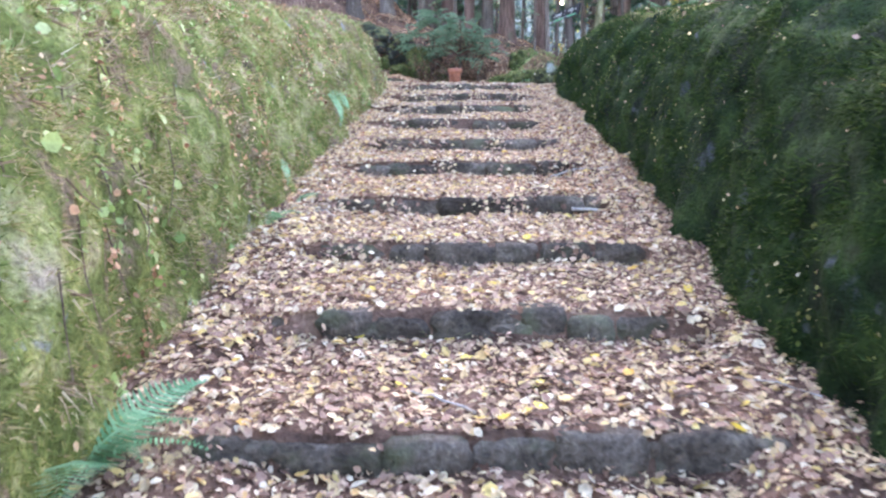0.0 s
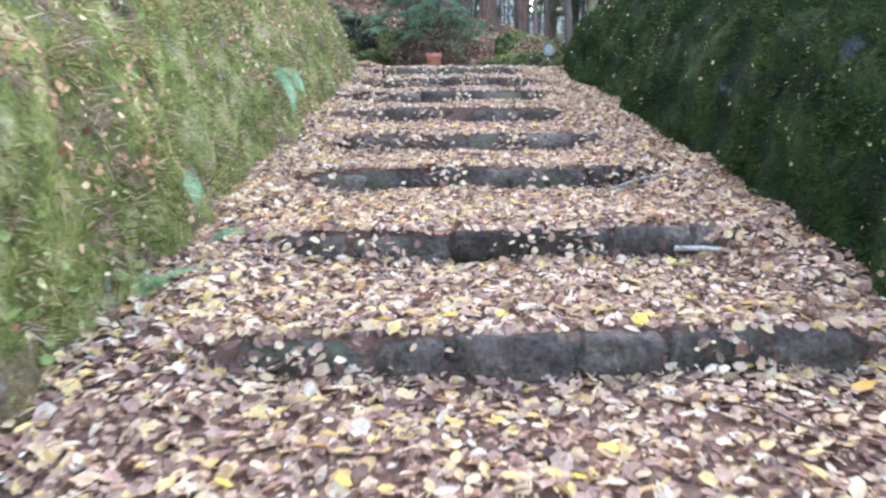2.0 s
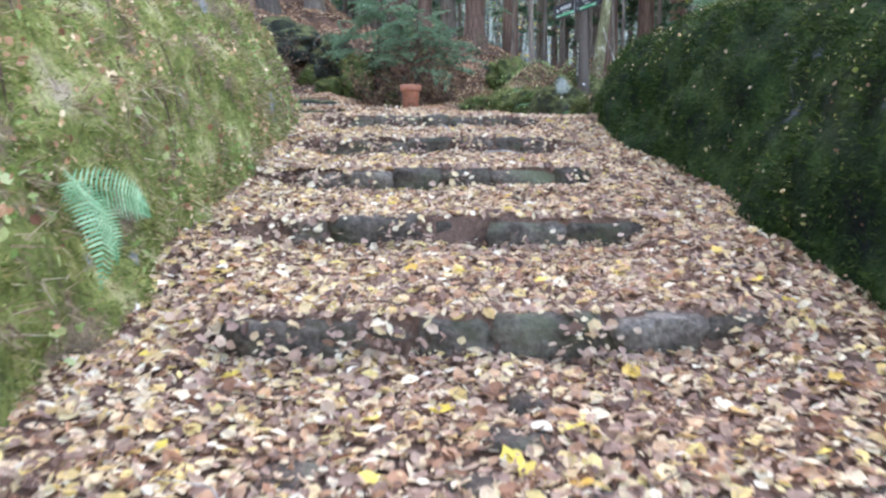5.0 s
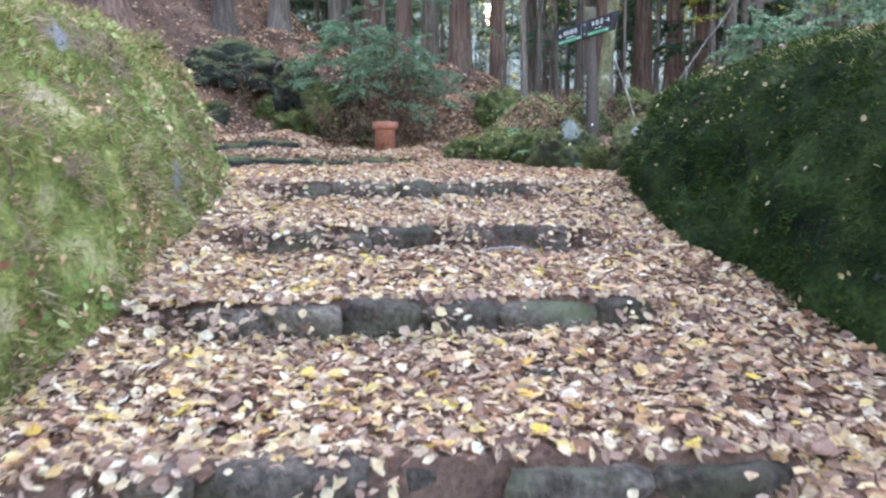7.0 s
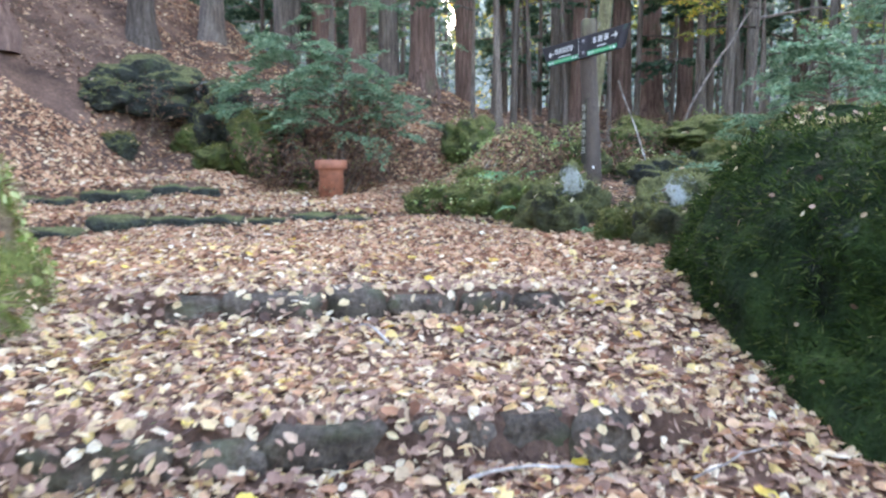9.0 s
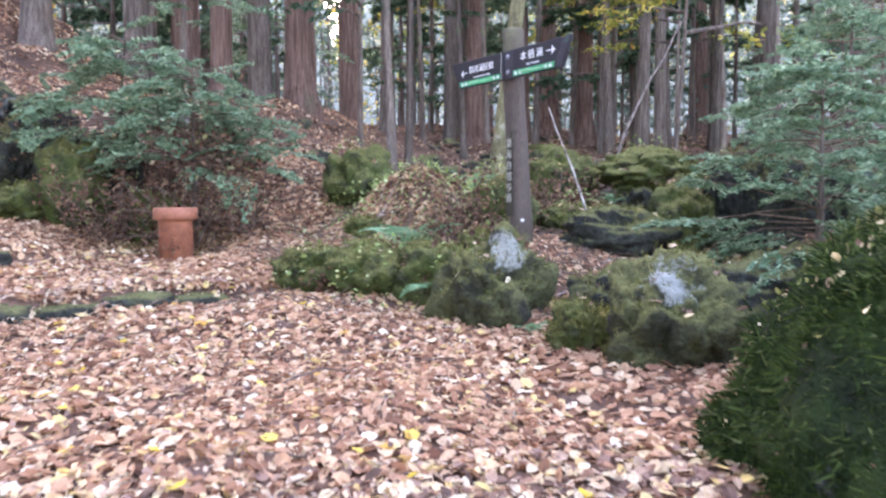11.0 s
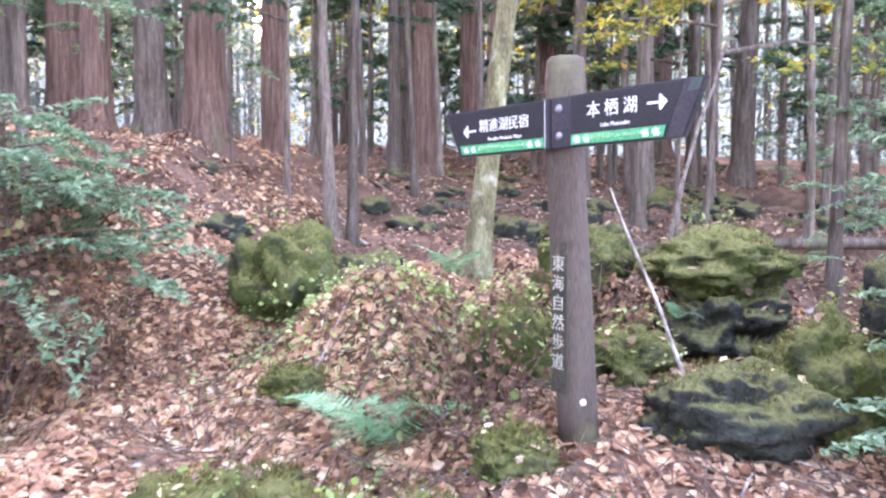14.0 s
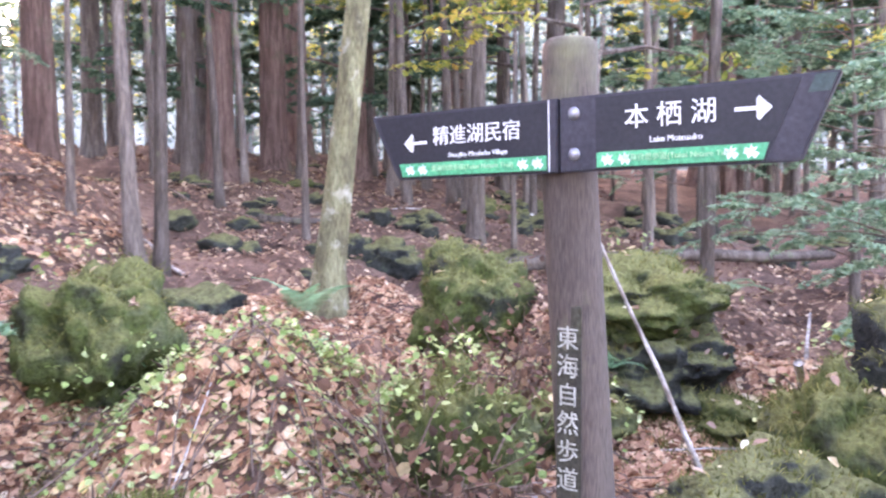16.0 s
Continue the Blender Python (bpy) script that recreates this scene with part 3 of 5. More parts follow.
MOSSY, LICHEN, DARK = "rounded lava rock thick with green moss", "boulder with white lichen patches and moss", "dark rough lava rock with some moss"
ROCKS = [
    (2.06, 15.98, 0.31, 0.26, 0.36, 0.06, 20, 1, M_ROCK_LICHEN, LICHEN), (2.52, 14.92, 0.3, 0.3, 0.33, 0.06, -20, 2, M_ROCK_LICHEN, LICHEN),
    (2.78, 15.85, 0.27, 0.22, 0.24, 0.03, 10, 3, M_ROCK_DARK, DARK), (2.22, 15.2, 0.16, 0.15, 0.17, 0.02, 30, 4, M_ROCK, MOSSY),
    (1.2, 17.22, 0.25, 0.2, 0.2, 0.07, 20, 5, M_ROCK, MOSSY), (1.52, 16.76, 0.28, 0.22, 0.22, 0.08, -30, 6, M_ROCK, MOSSY),
    (1.82, 16.48, 0.22, 0.19, 0.23, 0.09, 0, 7, M_ROCK, MOSSY), (1.9, 19.25, 0.3, 0.25, 0.36, 0.16, 15, 33, M_ROCK, MOSSY, 0.55, 0.1), (1.72, 18.1, 0.16, 0.12, 0.08, 0.02, 10, 35, M_ROCK, MOSSY), (2.2, 17.6, 0.13, 0.1, 0.09, 0.02, 60, 36, M_ROCK, MOSSY), (1.45, 17.5, 0.18, 0.12, 0.07, 0.01, 15, 37, M_ROCK, MOSSY), (2.32, 17.0, 0.16, 0.13, 0.12, 0.02, 15, 38, M_ROCK, MOSSY),
    (3.95, 19.15, 0.36, 0.32, 0.36, 0.22, 40, 9, M_ROCK, MOSSY), (4.42, 18.3, 0.5, 0.38, 0.2, 0.44, 10, 10, M_ROCK, MOSSY), (4.36, 18.26, 0.46, 0.34, 0.24, 0.12, 55, 27, M_ROCK_DARK, DARK),
    (4.3, 17.7, 0.28, 0.2, 0.12, 0.03, 70, 11, M_ROCK, MOSSY), (2.78, 17.8, 0.24, 0.24, 0.34, 0.1, 5, 12, M_ROCK, MOSSY),
    (2.35, 18.7, 0.36, 0.3, 0.24, -0.12, 35, 13, M_ROCK, MOSSY), (3.45, 17.95, 0.26, 0.24, 0.2, 0.05, 0, 14, M_ROCK, MOSSY),
    (3.42, 16.98, 0.38, 0.22, 0.21, 0.08, -12, 15, M_ROCK_DARK, DARK), (3.9, 17.0, 0.28, 0.26, 0.3, 0.16, 30, 16, M_ROCK, MOSSY),
    (4.5, 16.9, 0.34, 0.3, 0.46, 0.24, 12, 17, M_ROCK_DARK, DARK), (5.5, 17.3, 0.36, 0.3, 0.46, 0.22, 50, 18, M_ROCK_DARK, DARK),
    (3.9, 15.7, 0.46, 0.36, 0.3, 0.08, 5, 19, M_ROCK_DARK, DARK), (-2.0, 20.35, 0.72, 0.5, 0.4, 0.3, 10, 20, M_ROCK_DARK, DARK), (-1.15, 19.95, 0.22, 0.3, 0.36, 0.24, 20, 28, M_ROCK_DARK, DARK), (-2.3, 19.95, 0.34, 0.3, 0.2, 0.02, 40, 29, M_ROCK_DARK, DARK),
    (-1.0, 20.35, 0.36, 0.36, 0.46, 0.2, 50, 21, M_ROCK_DARK, DARK), (-0.55, 19.2, 0.26, 0.26, 0.4, 0.2, 0, 22, M_ROCK, MOSSY), (-0.95, 19.3, 0.28, 0.22, 0.2, 0.05, 30, 30, M_ROCK, MOSSY),
    (-2.05, 19.35, 0.17, 0.14, 0.16, 0.06, 0, 23, M_ROCK_DARK, DARK), (0.1, 19.1, 0.26, 0.26, 0.3, 0.04, 0, 24, M_ROCK, MOSSY),
    (-1.35, 19.9, 0.24, 0.2, 0.2, 0.06, 0, 25, M_ROCK, MOSSY), (-0.35, 19.9, 0.3, 0.3, 0.3, 0.1, 0, 26, M_ROCK_DARK, DARK),
]
for r in ROCKS:
    rock(*r)
for i in range(60):
    x, y = rng.uniform(1.5, 15), rng.uniform(20.5, 31)
    s = rng.uniform(0.12, 0.34)
    rock(x, y, s * rng.uniform(0.8, 1.6), s, s * 0.7, -s * 0.25, rng.uniform(0, 180), 40 + i, M_ROCK_DARK if rng.random() < 0.85 else M_ROCK, DARK, 0.6, 0.0, 4)


for i in range(70):
    x, y = rng.uniform(3.2, 12), rng.uniform(20.6, 26)
    s = rng.uniform(0.08, 0.2)
    rock(x, y, s * rng.uniform(0.8, 1.6), s, s * 0.8, s * 0.1, rng.uniform(0, 180), 140 + i, M_ROCK_DARK, DARK, 0.6, 0.0, 3)


# ---------------------------------------------------------------- pipe like a flower pot
def clay_pipe(x, y):
    th = empty("clay_pipe", pose(x, y, gz(x, y) - 0.02), "upright terracotta drain pipe with a thick collar standing in leaves", "pipe")
    bm = bmesh.new()
    prof = [(0.128, 0.0), (0.128, 0.33), (0.132, 0.345), (0.16, 0.352), (0.165, 0.36), (0.165, 0.435), (0.158, 0.443), (0.138, 0.443), (0.134, 0.436), (0.134, 0.35), (0.108, 0.34), (0.108, 0.03), (0.0, 0.03)]
    rings = []
    for r, z in prof:
        rings.append([bm.verts.new((max(r, 1e-4) * math.cos(2 * math.pi * k / 40), max(r, 1e-4) * math.sin(2 * math.pi * k / 40), z)) for k in range(40)])
    for a, b in zip(rings, rings[1:]):
        for k in range(40):
            f = bm.faces.new((a[k], a[(k + 1) % 40], b[(k + 1) % 40], b[k]))
            f.smooth = True
    bm.faces.new(list(reversed(rings[0])))
    part("pipe_body", bm, M_POT, th)
    return th


clay_pipe(0.27, 18.28)


# ---------------------------------------------------------------- signpost
def text_mesh(body, size, mat, depth=0.0015, vertical=False):
    cu = bpy.data.curves.new("text", "FONT")
    cu.body, cu.size, cu.extrude, cu.align_x, cu.align_y = body, size, depth, "CENTER", "CENTER"
    if vertical:
        cu.body, cu.space_line = "\n".join(body), 1.14
    tmp = new("text", cu)
    bpy.context.view_layer.update()
    me = bpy.data.meshes.new_from_object(tmp.evaluated_get(bpy.context.evaluated_depsgraph_get()))
    bpy.data.objects.remove(tmp)
    me.materials.clear()
    me.materials.append(mat)
    return me


def slab(pts, thick, bevel=0.004):
    """A board: outline in (u, w), thickness along the third axis."""
    bm = bmesh.new()
    f = bm.faces.new([bm.verts.new((u, 0, w)) for u, w in pts])
    r = bmesh.ops.extrude_face_region(bm, geom=[f])
    bmesh.ops.translate(bm, verts=[v for v in r["geom"] if isinstance(v, bmesh.types.BMVert)], vec=(0, thick, 0))
    bmesh.ops.recalc_face_normals(bm, faces=bm.faces)
    bmesh.ops.bevel(bm, geom=bm.edges[:], offset=bevel, segments=2, affect="EDGES")
    return bm


def arrow_bm(s, flip):
    pts = [(-0.5, 0.055), (0.33, 0.055), (0.1, 0.27), (0.18, 0.35), (0.53, 0.0), (0.18, -0.35), (0.1, -0.27), (0.33, -0.055), (-0.5, -0.055)]
    pts = [(u * s * flip, w * s) for u, w in pts]
    bm = bmesh.new()
    f = bm.faces.new([bm.verts.new((u, 0, w)) for u, w in pts])
    bmesh.ops.triangulate(bm, faces=[f])
    return bm


def maple_bm(s):
    bm = bmesh.new()
    pts = []
    for k in range(14):
        a = math.pi / 2 + 2 * math.pi * k / 14
        r = s * (1.0 if k % 2 == 0 else 0.42)
        pts.append(bm.verts.new((r * math.cos(a), 0, r * math.sin(a))))
    bmesh.ops.triangulate(bm, faces=[bm.faces.new(pts)])
    return bm


def sign_post():
    base = gz(2.6, 17.12) - 0.05
    yaw = -71.7
    th = empty("sign_post", pose(2.615, 17.11, base), "round weathered trail signpost with two dark direction boards", "signpost")
    H = 4.585 - base
    bm = bmesh.new()
    rings = []
    for z, r in [(0, 0.082), (0.2, 0.081), (0.55, 0.079), (0.9, 0.077), (1.2, 0.076), (H - 0.03, 0.076), (H - 0.01, 0.072), (H, 0.06), (H + 0.004, 0.0005)]:
        q = max(0.0, 1 - z / 1.2)
        rings.append([bm.verts.new((0.055 * q + r * math.cos(2 * math.pi * k / 36), -0.04 * q + r * math.sin(2 * math.pi * k / 36), z)) for k in range(36)])
    for a, b in zip(rings, rings[1:]):
        for k in range(36):
            bm.faces.new((a[k], a[(k + 1) % 36], b[(k + 1) % 36], b[k])).smooth = True
    bm.faces.new(list(reversed(rings[0])))
    part("post", bm, M_POST, th)
    # local frame of the boards: +u towards the right-hand tip, outward face at -v
    bz = 4.222 - base
    frame_m = pose(0, 0, bz, 0, 0, yaw) @ pose(0, 0, 0, 0, -1.0, 0)

    def on_face(name, data, mat, parent, u, w, off, rx=0, label=""):
        ob = part(name, data, mat, parent, label)
        m = pose(u, -off, w, rx, 0, 0)
        ob.matrix_basis = m if parent is not th else frame_m @ pose(0, -0.105, 0) @ m
        return ob
    left = part("left_board", slab([(-0.61, 0.193), (-0.512, 0.0), (0.017, 0.0), (0.017, 0.193)], 0.03), M_BOARD, th, "dark board with a white arrow and white characters")
    right = part("right_board", slab([(0.023, 0.0), (0.606, 0.0), (0.69, 0.193), (0.023, 0.193)], 0.03), M_BOARD, th, "dark board with a white arrow and white characters")
    for ob in (left, right):
        ob.matrix_basis = frame_m @ pose(0, -0.105, 0)
    on_face("panel", slab([(-0.5, 0.006), (-0.012, 0.006), (-0.012, 0.185), (-0.585, 0.185)], 0.002, 0.0004), M_PANEL, left, 0, 0, 0.0025)
    on_face("panel", slab([(0.125, 0.006), (0.535, 0.006), (0.61, 0.185), (0.125, 0.185)], 0.002, 0.0004), M_PANEL, right, 0, 0, 0.0025)
    on_face("tip", slab([(0.622, 0.15), (0.668, 0.15), (0.682, 0.188), (0.638, 0.188)], 0.002, 0.0004), M_BOARD_TIP, right, 0, 0, 0.0025, 0, "faded green worn board tip")
    on_face("seam_line", slab([(-0.009, 0.002), (-0.006, 0.002), (-0.006, 0.191), (-0.009, 0.191)], 0.002, 0.0004), M_WHITE, left, 0, 0, 0.0025)
    for u0, u1, b in ((-0.49, -0.014, left), (0.128, 0.53, right)):
        on_face("green_stripe", slab([(u0, 0.008), (u1, 0.008), (u1 + (0.012 if b is right else 0), 0.046), (u0 - (0.012 if b is left else 0), 0.046)], 0.003, 0.0005), M_GREEN, b, 0, 0, 0.0055)
        for k in (u0 + 0.03, u0 + 0.075, u1 - 0.07, u1 - 0.025):
            on_face("leaf_mark", maple_bm(0.018), M_WHITE, b, k, 0.027, 0.007)
        on_face("lettering", text_mesh("東海自然歩道(Tokai Nature Trail)", 0.019, M_PALE_GREEN), M_PALE_GREEN, b, (u0 + u1) / 2 + 0.003, 0.028, 0.007, 90)
    on_face("arrow", arrow_bm(0.08, -1), M_WHITE, left, -0.44, 0.105, 0.004)
    on_face("arrow", arrow_bm(0.08, 1), M_WHITE, right, 0.507, 0.125, 0.004)
    on_face("lettering", text_mesh("精進湖民宿", 0.058, M_WHITE), M_WHITE, left, -0.235, 0.117, 0.004, 90)
    on_face("lettering", text_mesh("本 栖 湖", 0.064, M_WHITE), M_WHITE, right, 0.315, 0.125, 0.004, 90)
    on_face("lettering", text_mesh("Shoujiko Minshuku Village", 0.0185, M_WHITE), M_WHITE, left, -0.23, 0.064, 0.004, 90)
    on_face("lettering", text_mesh("Lake Motosuko", 0.0205, M_WHITE), M_WHITE, right, 0.33, 0.07, 0.004, 90)
    for w in (0.045, 0.15):
        bm = bmesh.new()
        bmesh.ops.create_uvsphere(bm, u_segments=16, v_segments=8, radius=0.017)
        bmesh.ops.scale(bm, vec=(1, 0.5, 1), verts=bm.verts)
        on_face("bolt", bm, M_STEEL, th, 0.065, w, 0.002)
    # inset plate with the trail's name
    pm = pose(0.03, -0.022, -0.17, 0, 0, -74)
    pl = part("name_plate", slab([(-0.036, 0.42), (0.036, 0.42), (0.036, 1.02), (-0.036, 1.02)], 0.012, 0.003), M_PLATE, th, "narrow grey plate with six faded characters")
    pl.matrix_basis = pm @ pose(0, -0.084, 0)
    tx = part("lettering", text_mesh("東海自然歩道", 0.068, M_FADED, vertical=True), M_FADED, pl)
    tx.matrix_basis = pose(0, -0.0015, 0.735, 90)
    bm = bmesh.new()
    bmesh.ops.create_cone(bm, cap_ends=True, segments=16, radius1=0.013, radius2=0.012, depth=0.006)
    dot = part("white_tag", bm, M_WHITE, th)
    dot.matrix_basis = pose(0.045, -0.033, 0.22, 0, 0, -14) @ pose(0, -0.082, 0, 90)
    return th


sign_post()


# ---------------------------------------------------------------- trees
def spray(rng, base, way, length, leaf, n):
    """Positions and normals of a flat drooping spray of foliage."""
    way = np.array(way, float)
    way /= np.linalg.norm(way)
    side = np.cross(way, (0, 0, 1))
    side /= np.linalg.norm(side) + 1e-9
    t = rng.uniform(0.08, 1, n)
    w = rng.uniform(-1, 1, n) * (0.42 * length * (1.05 - t))
    p = np.array(base) + way * (t * length)[:, None] + side * w[:, None]
    p[:, 2] += -0.22 * length * t ** 2 - 0.12 * np.abs(w) + rng.normal(0, 0.02 * length, n)
    return p


def conifer(name, height, r0, bark, first, n_limbs, reach, leaf, seed, label, per=60, flare=1.5, mat=None, lean=0.0, category="tree"):
    """A tapered, slightly bent trunk with limbs and sprays of foliage; first: height of the lowest limb."""
    g = np.random.default_rng(seed)
    th = empty(name, pose(0, 0, 0), label, category, "trees of the wood")
    zs = np.array([-0.3, 0.0, 0.12, 0.35, 0.8, 1.6, 3, 5, 8, 11, 15, 20])
    zs = np.append(zs[zs < height], height)
    bend = g.uniform(-1, 1, 2) * (0.012 if r0 > 0.1 else 0.05)
    path = [(lean * z + bend[0] * z * math.sin(z * 0.5), bend[1] * z * math.cos(z * 0.4), z) for z in zs]
    rad = [r0 * (1 + (flare - 1) * math.exp(-max(z, 0) / 0.25)) * max(0.06, 1 - 0.9 * max(z, 0) / height) for z in zs]
    v, f = tube(path, rad, 16, 0.07, g)
    part("trunk", mesh_of("trunk", v, f, bark), bark, th)
    P, N, limbs = [], [], []
    for i in range(n_limbs):
        z = first + (height - first) * (i + g.uniform(0, 1)) / n_limbs
        a = g.uniform(0, 2 * math.pi)
        L = reach * (1.1 - 0.75 * (z - first) / max(height - first, 0.1)) * g.uniform(0.6, 1.2)
        x = float(np.interp(z, zs, [p[0] for p in path]))
        y = float(np.interp(z, zs, [p[1] for p in path]))
        way = np.array((math.cos(a), math.sin(a), g.uniform(-0.1, 0.25)))
        tip = np.array((x, y, z)) + way * L
        mid = np.array((x, y, z)) + way * L * 0.5 + np.array((0, 0, 0.06 * L))
        limbs.append(tube([(x, y, z), tuple(mid), tuple(tip)], [0.014 * L + 0.006, 0.009 * L + 0.004, 0.003], 5))
        for q in range(3):
            b = np.array((x, y, z)) + way * L * (0.35 + 0.22 * q)
            w2 = way + g.normal(0, 0.45, 3) * (1, 1, 0.3)
            P.append(spray(g, b, w2, L * g.uniform(0.4, 0.65), leaf, per))
    if limbs:
        tagged(part("branchwork", tubes("branchwork", limbs, bark), bark, th), kind="stuff")
        P = np.concatenate(P)
        part("crown", leaf_cloud("crown", P, np.tile((0, 0, 1.0), (len(P), 1)), g.uniform(0.7, 1.4, len(P)) * leaf, mat or M_NEEDLE, g, 0.55, 0.1, 0.4), mat or M_NEEDLE, th)
    return th


CEDAR, GREY = "tall straight cedar with stringy reddish bark", "tall slender tree with grey-brown bark"
protos = {
    "red": conifer("cedar_tree", 19, 0.3, M_BARK_RED, 7.0, 20, 2.8, 0.26, 11, CEDAR, 80, 1.45),
    "red2": conifer("cedar_tree", 17, 0.3, M_BARK_RED, 6.0, 20, 2.6, 0.26, 12, CEDAR, 80, 1.6),
    "grey": conifer("forest_tree", 15, 0.2, M_BARK_GREY, 4.6, 20, 2.4, 0.22, 13, GREY, 70, 1.5),
    "grey2": conifer("forest_tree", 14, 0.2, M_BARK_GREY, 4.0, 20, 2.2, 0.22, 14, GREY, 70, 1.4, mat=M_BROADLEAF, lean=0.03),
    "thin": conifer("young_tree", 9, 0.075, M_BARK_GREY, 3.2, 12, 1.2, 0.16, 15, "thin young tree with a bare grey stem", 36, 1.5, lean=0.02),
    "thin2": conifer("young_tree", 10, 0.075, M_BARK_GREY, 4.0, 12, 1.4, 0.17, 16, "thin young tree turning yellow", 36, 1.4, mat=M_BROADLEAF, lean=-0.03),
    "moss": conifer("mossy_tree", 11, 0.12, M_BARK_MOSS, 5.5, 12, 2.0, 0.16, 17, "leaning broadleaf tree with mossy mottled bark", 44, 1.7, mat=M_BROADLEAF, lean=0.11),
    "dark": conifer("understorey_conifer", 6, 0.06, M_BARK_GREY, 1.2, 22, 1.3, 0.13, 18, "small dense evergreen under the tall trees", 60),
}
R0 = {"red": 0.3, "red2": 0.3, "grey": 0.2, "grey2": 0.2, "thin": 0.075, "thin2": 0.075, "moss": 0.12, "dark": 0.06}
used = set()


def plant(kind, x, y, radius, turn):
    s = radius / R0[kind]
    p = protos[kind]
    m = pose(x, y, gz(x, y) - 0.03, 0, 0, turn)
    sz = max(s, 0.8)
    if kind not in used:
        used.add(kind)
        p.scale = (s, s, sz)
        p.matrix_basis = m @ Matrix.Diagonal((s, s, sz, 1))
        return p
    q = copy_thing(p, m)
    q.scale = (s, s, sz)
    return q


TREES = [
    ("red", 1.76, 22.75, 0.205), ("red2", 3.2, 27.1, 0.22), ("grey", 1.28, 23.5, 0.17), ("red", 0.74, 23.2, 0.15), ("red", 0.2, 27.4, 0.28), ("grey", 1.95, 23.6, 0.12),
    ("grey2", -0.5, 27.4, 0.2), ("thin", 2.82, 21.85, 0.062), ("thin2", 3.02, 21.85, 0.055), ("red2", 6.35, 28.9, 0.25), ("moss", 3.72, 20.5, 0.105),
    ("red", 7.6, 29.4, 0.26), ("red2", 8.9, 28.6, 0.2), ("grey", 8.4, 24.6, 0.11), ("grey", 11.6, 27.5, 0.16), ("grey2", 12.2, 26.8, 0.22),
    ("thin", 9.8, 22.5, 0.07), ("red", 17.3, 25.8, 0.33), ("thin2", 6.5, 19.35, 0.06), ("thin", 8.25, 21.3, 0.055), ("grey", 12.3, 20.6, 0.15),
    ("grey2", 6.9, 22.7, 0.1), ("grey", -2.4, 22.2, 0.18), ("grey2", -1.6, 23.6, 0.19), ("grey", -0.65, 26.9, 0.17), ("red", -3.6, 19.8, 0.25),
    ("grey", 6.4, 30.6, 0.22), ("red2", 9.9, 33.0, 0.32), ("grey2", 5.3, 27.5, 0.12), ("thin", 5.0, 25.6, 0.06), ("thin", 4.6, 27.0, 0.06),
]
for i, (k, x, y, r) in enumerate(TREES):
    plant(k, x, y, r, -24 if k == "moss" else i * 67 % 360)
g4 = np.random.default_rng(79)
for i in range(34):
    a, d = radians(g4.uniform(-14, 66)), g4.uniform(15, 26)
    if 4 < math.degrees(a) < 13:
        continue
    plant("dark", 0.8 + d * math.sin(a), 13 + d * math.cos(a), 0.06 * g4.uniform(0.8, 1.4), g4.uniform(0, 360))
g3 = np.random.default_rng(78)
for i in range(18):
    x, y = g3.uniform(4.5, 14), g3.uniform(22.5, 29)
    plant(("thin", "thin2")[i % 2], x, y, g3.uniform(0.04, 0.08), g3.uniform(0, 360))
g2 = np.random.default_rng(77)
for i in range(120):
    a, d = radians(g2.uniform(-24, 74)), g2.uniform(17, 50)
    if 6.5 < math.degrees(a) < 11 and g2.random() < 0.6:
        continue
    x, y = 0.8 + d * math.sin(a), 13 + d * math.cos(a)
    k = ("grey", "thin2", "red2", "grey2", "thin", "thin2", "dark", "dark")[int(g2.integers(0, 8))]
    plant(k, x, y, R0[k] * g2.uniform(0.55, 1.0), g2.uniform(0, 360))
# unseen trees added on the western bank and behind the stairs block sky light
for i in range(46):
    if i < 30:
        x, y = g2.uniform(-14, -4.2), g2.uniform(-6, 12.5)
    else:
        x, y = g2.uniform(-9, 12), g2.uniform(-22, -6)
    k = ("grey", "grey2", "red2", "dark")[i % 4]
    plant(k, x, y, R0[k] * g2.uniform(0.9, 1.3), g2.uniform(0, 360))
for kind in list(protos):
    if kind not in used:
        plant(kind, -6 - len(kind), 24, R0[kind], 0)


# ---------------------------------------------------------------- fallen leaves
def normals_at(x, y):
    e = 0.05
    n = np.stack([-(ground_z(x + e, y) - ground_z(x - e, y)) / (2 * e), -(ground_z(x, y + e) - ground_z(x, y - e)) / (2 * e), np.ones_like(x)], 1)
    n[:, 1] = np.clip(n[:, 1], -0.5, 0.5)
    n[:, 0] = np.clip(n[:, 0], -0.8, 0.8)
    return n / np.linalg.norm(n, axis=1)[:, None]


def litter(name, n, xr, yr, size, seed, keep=None, mat=None, label="dry brown and yellow fallen leaves lying thick on the ground"):
    g = np.random.default_rng(seed)
    x, y = g.uniform(*xr, n), g.uniform(*yr, n)
    if keep is not None:
        k = keep(x, y, g)
        x, y = x[k], y[k]
    z = ground_z(x, y) + g.uniform(0.0, 0.02, len(x))
    me = leaf_cloud(name, np.stack([x, y, z], 1), normals_at(x, y), g.uniform(*size, len(x)), mat or M_LITTER, g, 0.33, 0.16)
    return tagged(new(name, me), label, "leaves", kind="stuff")


def on_stairs(x, y, g):
    k = (x > left_x(y) - 0.25) & (x < right_x(y) + 0.2)
    near = np.zeros(len(x), bool)
    for s in STEP_Y:
        near |= (np.abs(y - (s - 0.02)) < 0.06) & (x > -0.6) & (x < 1.05)
    return k & (~near | (g.random(len(x)) < 0.22))


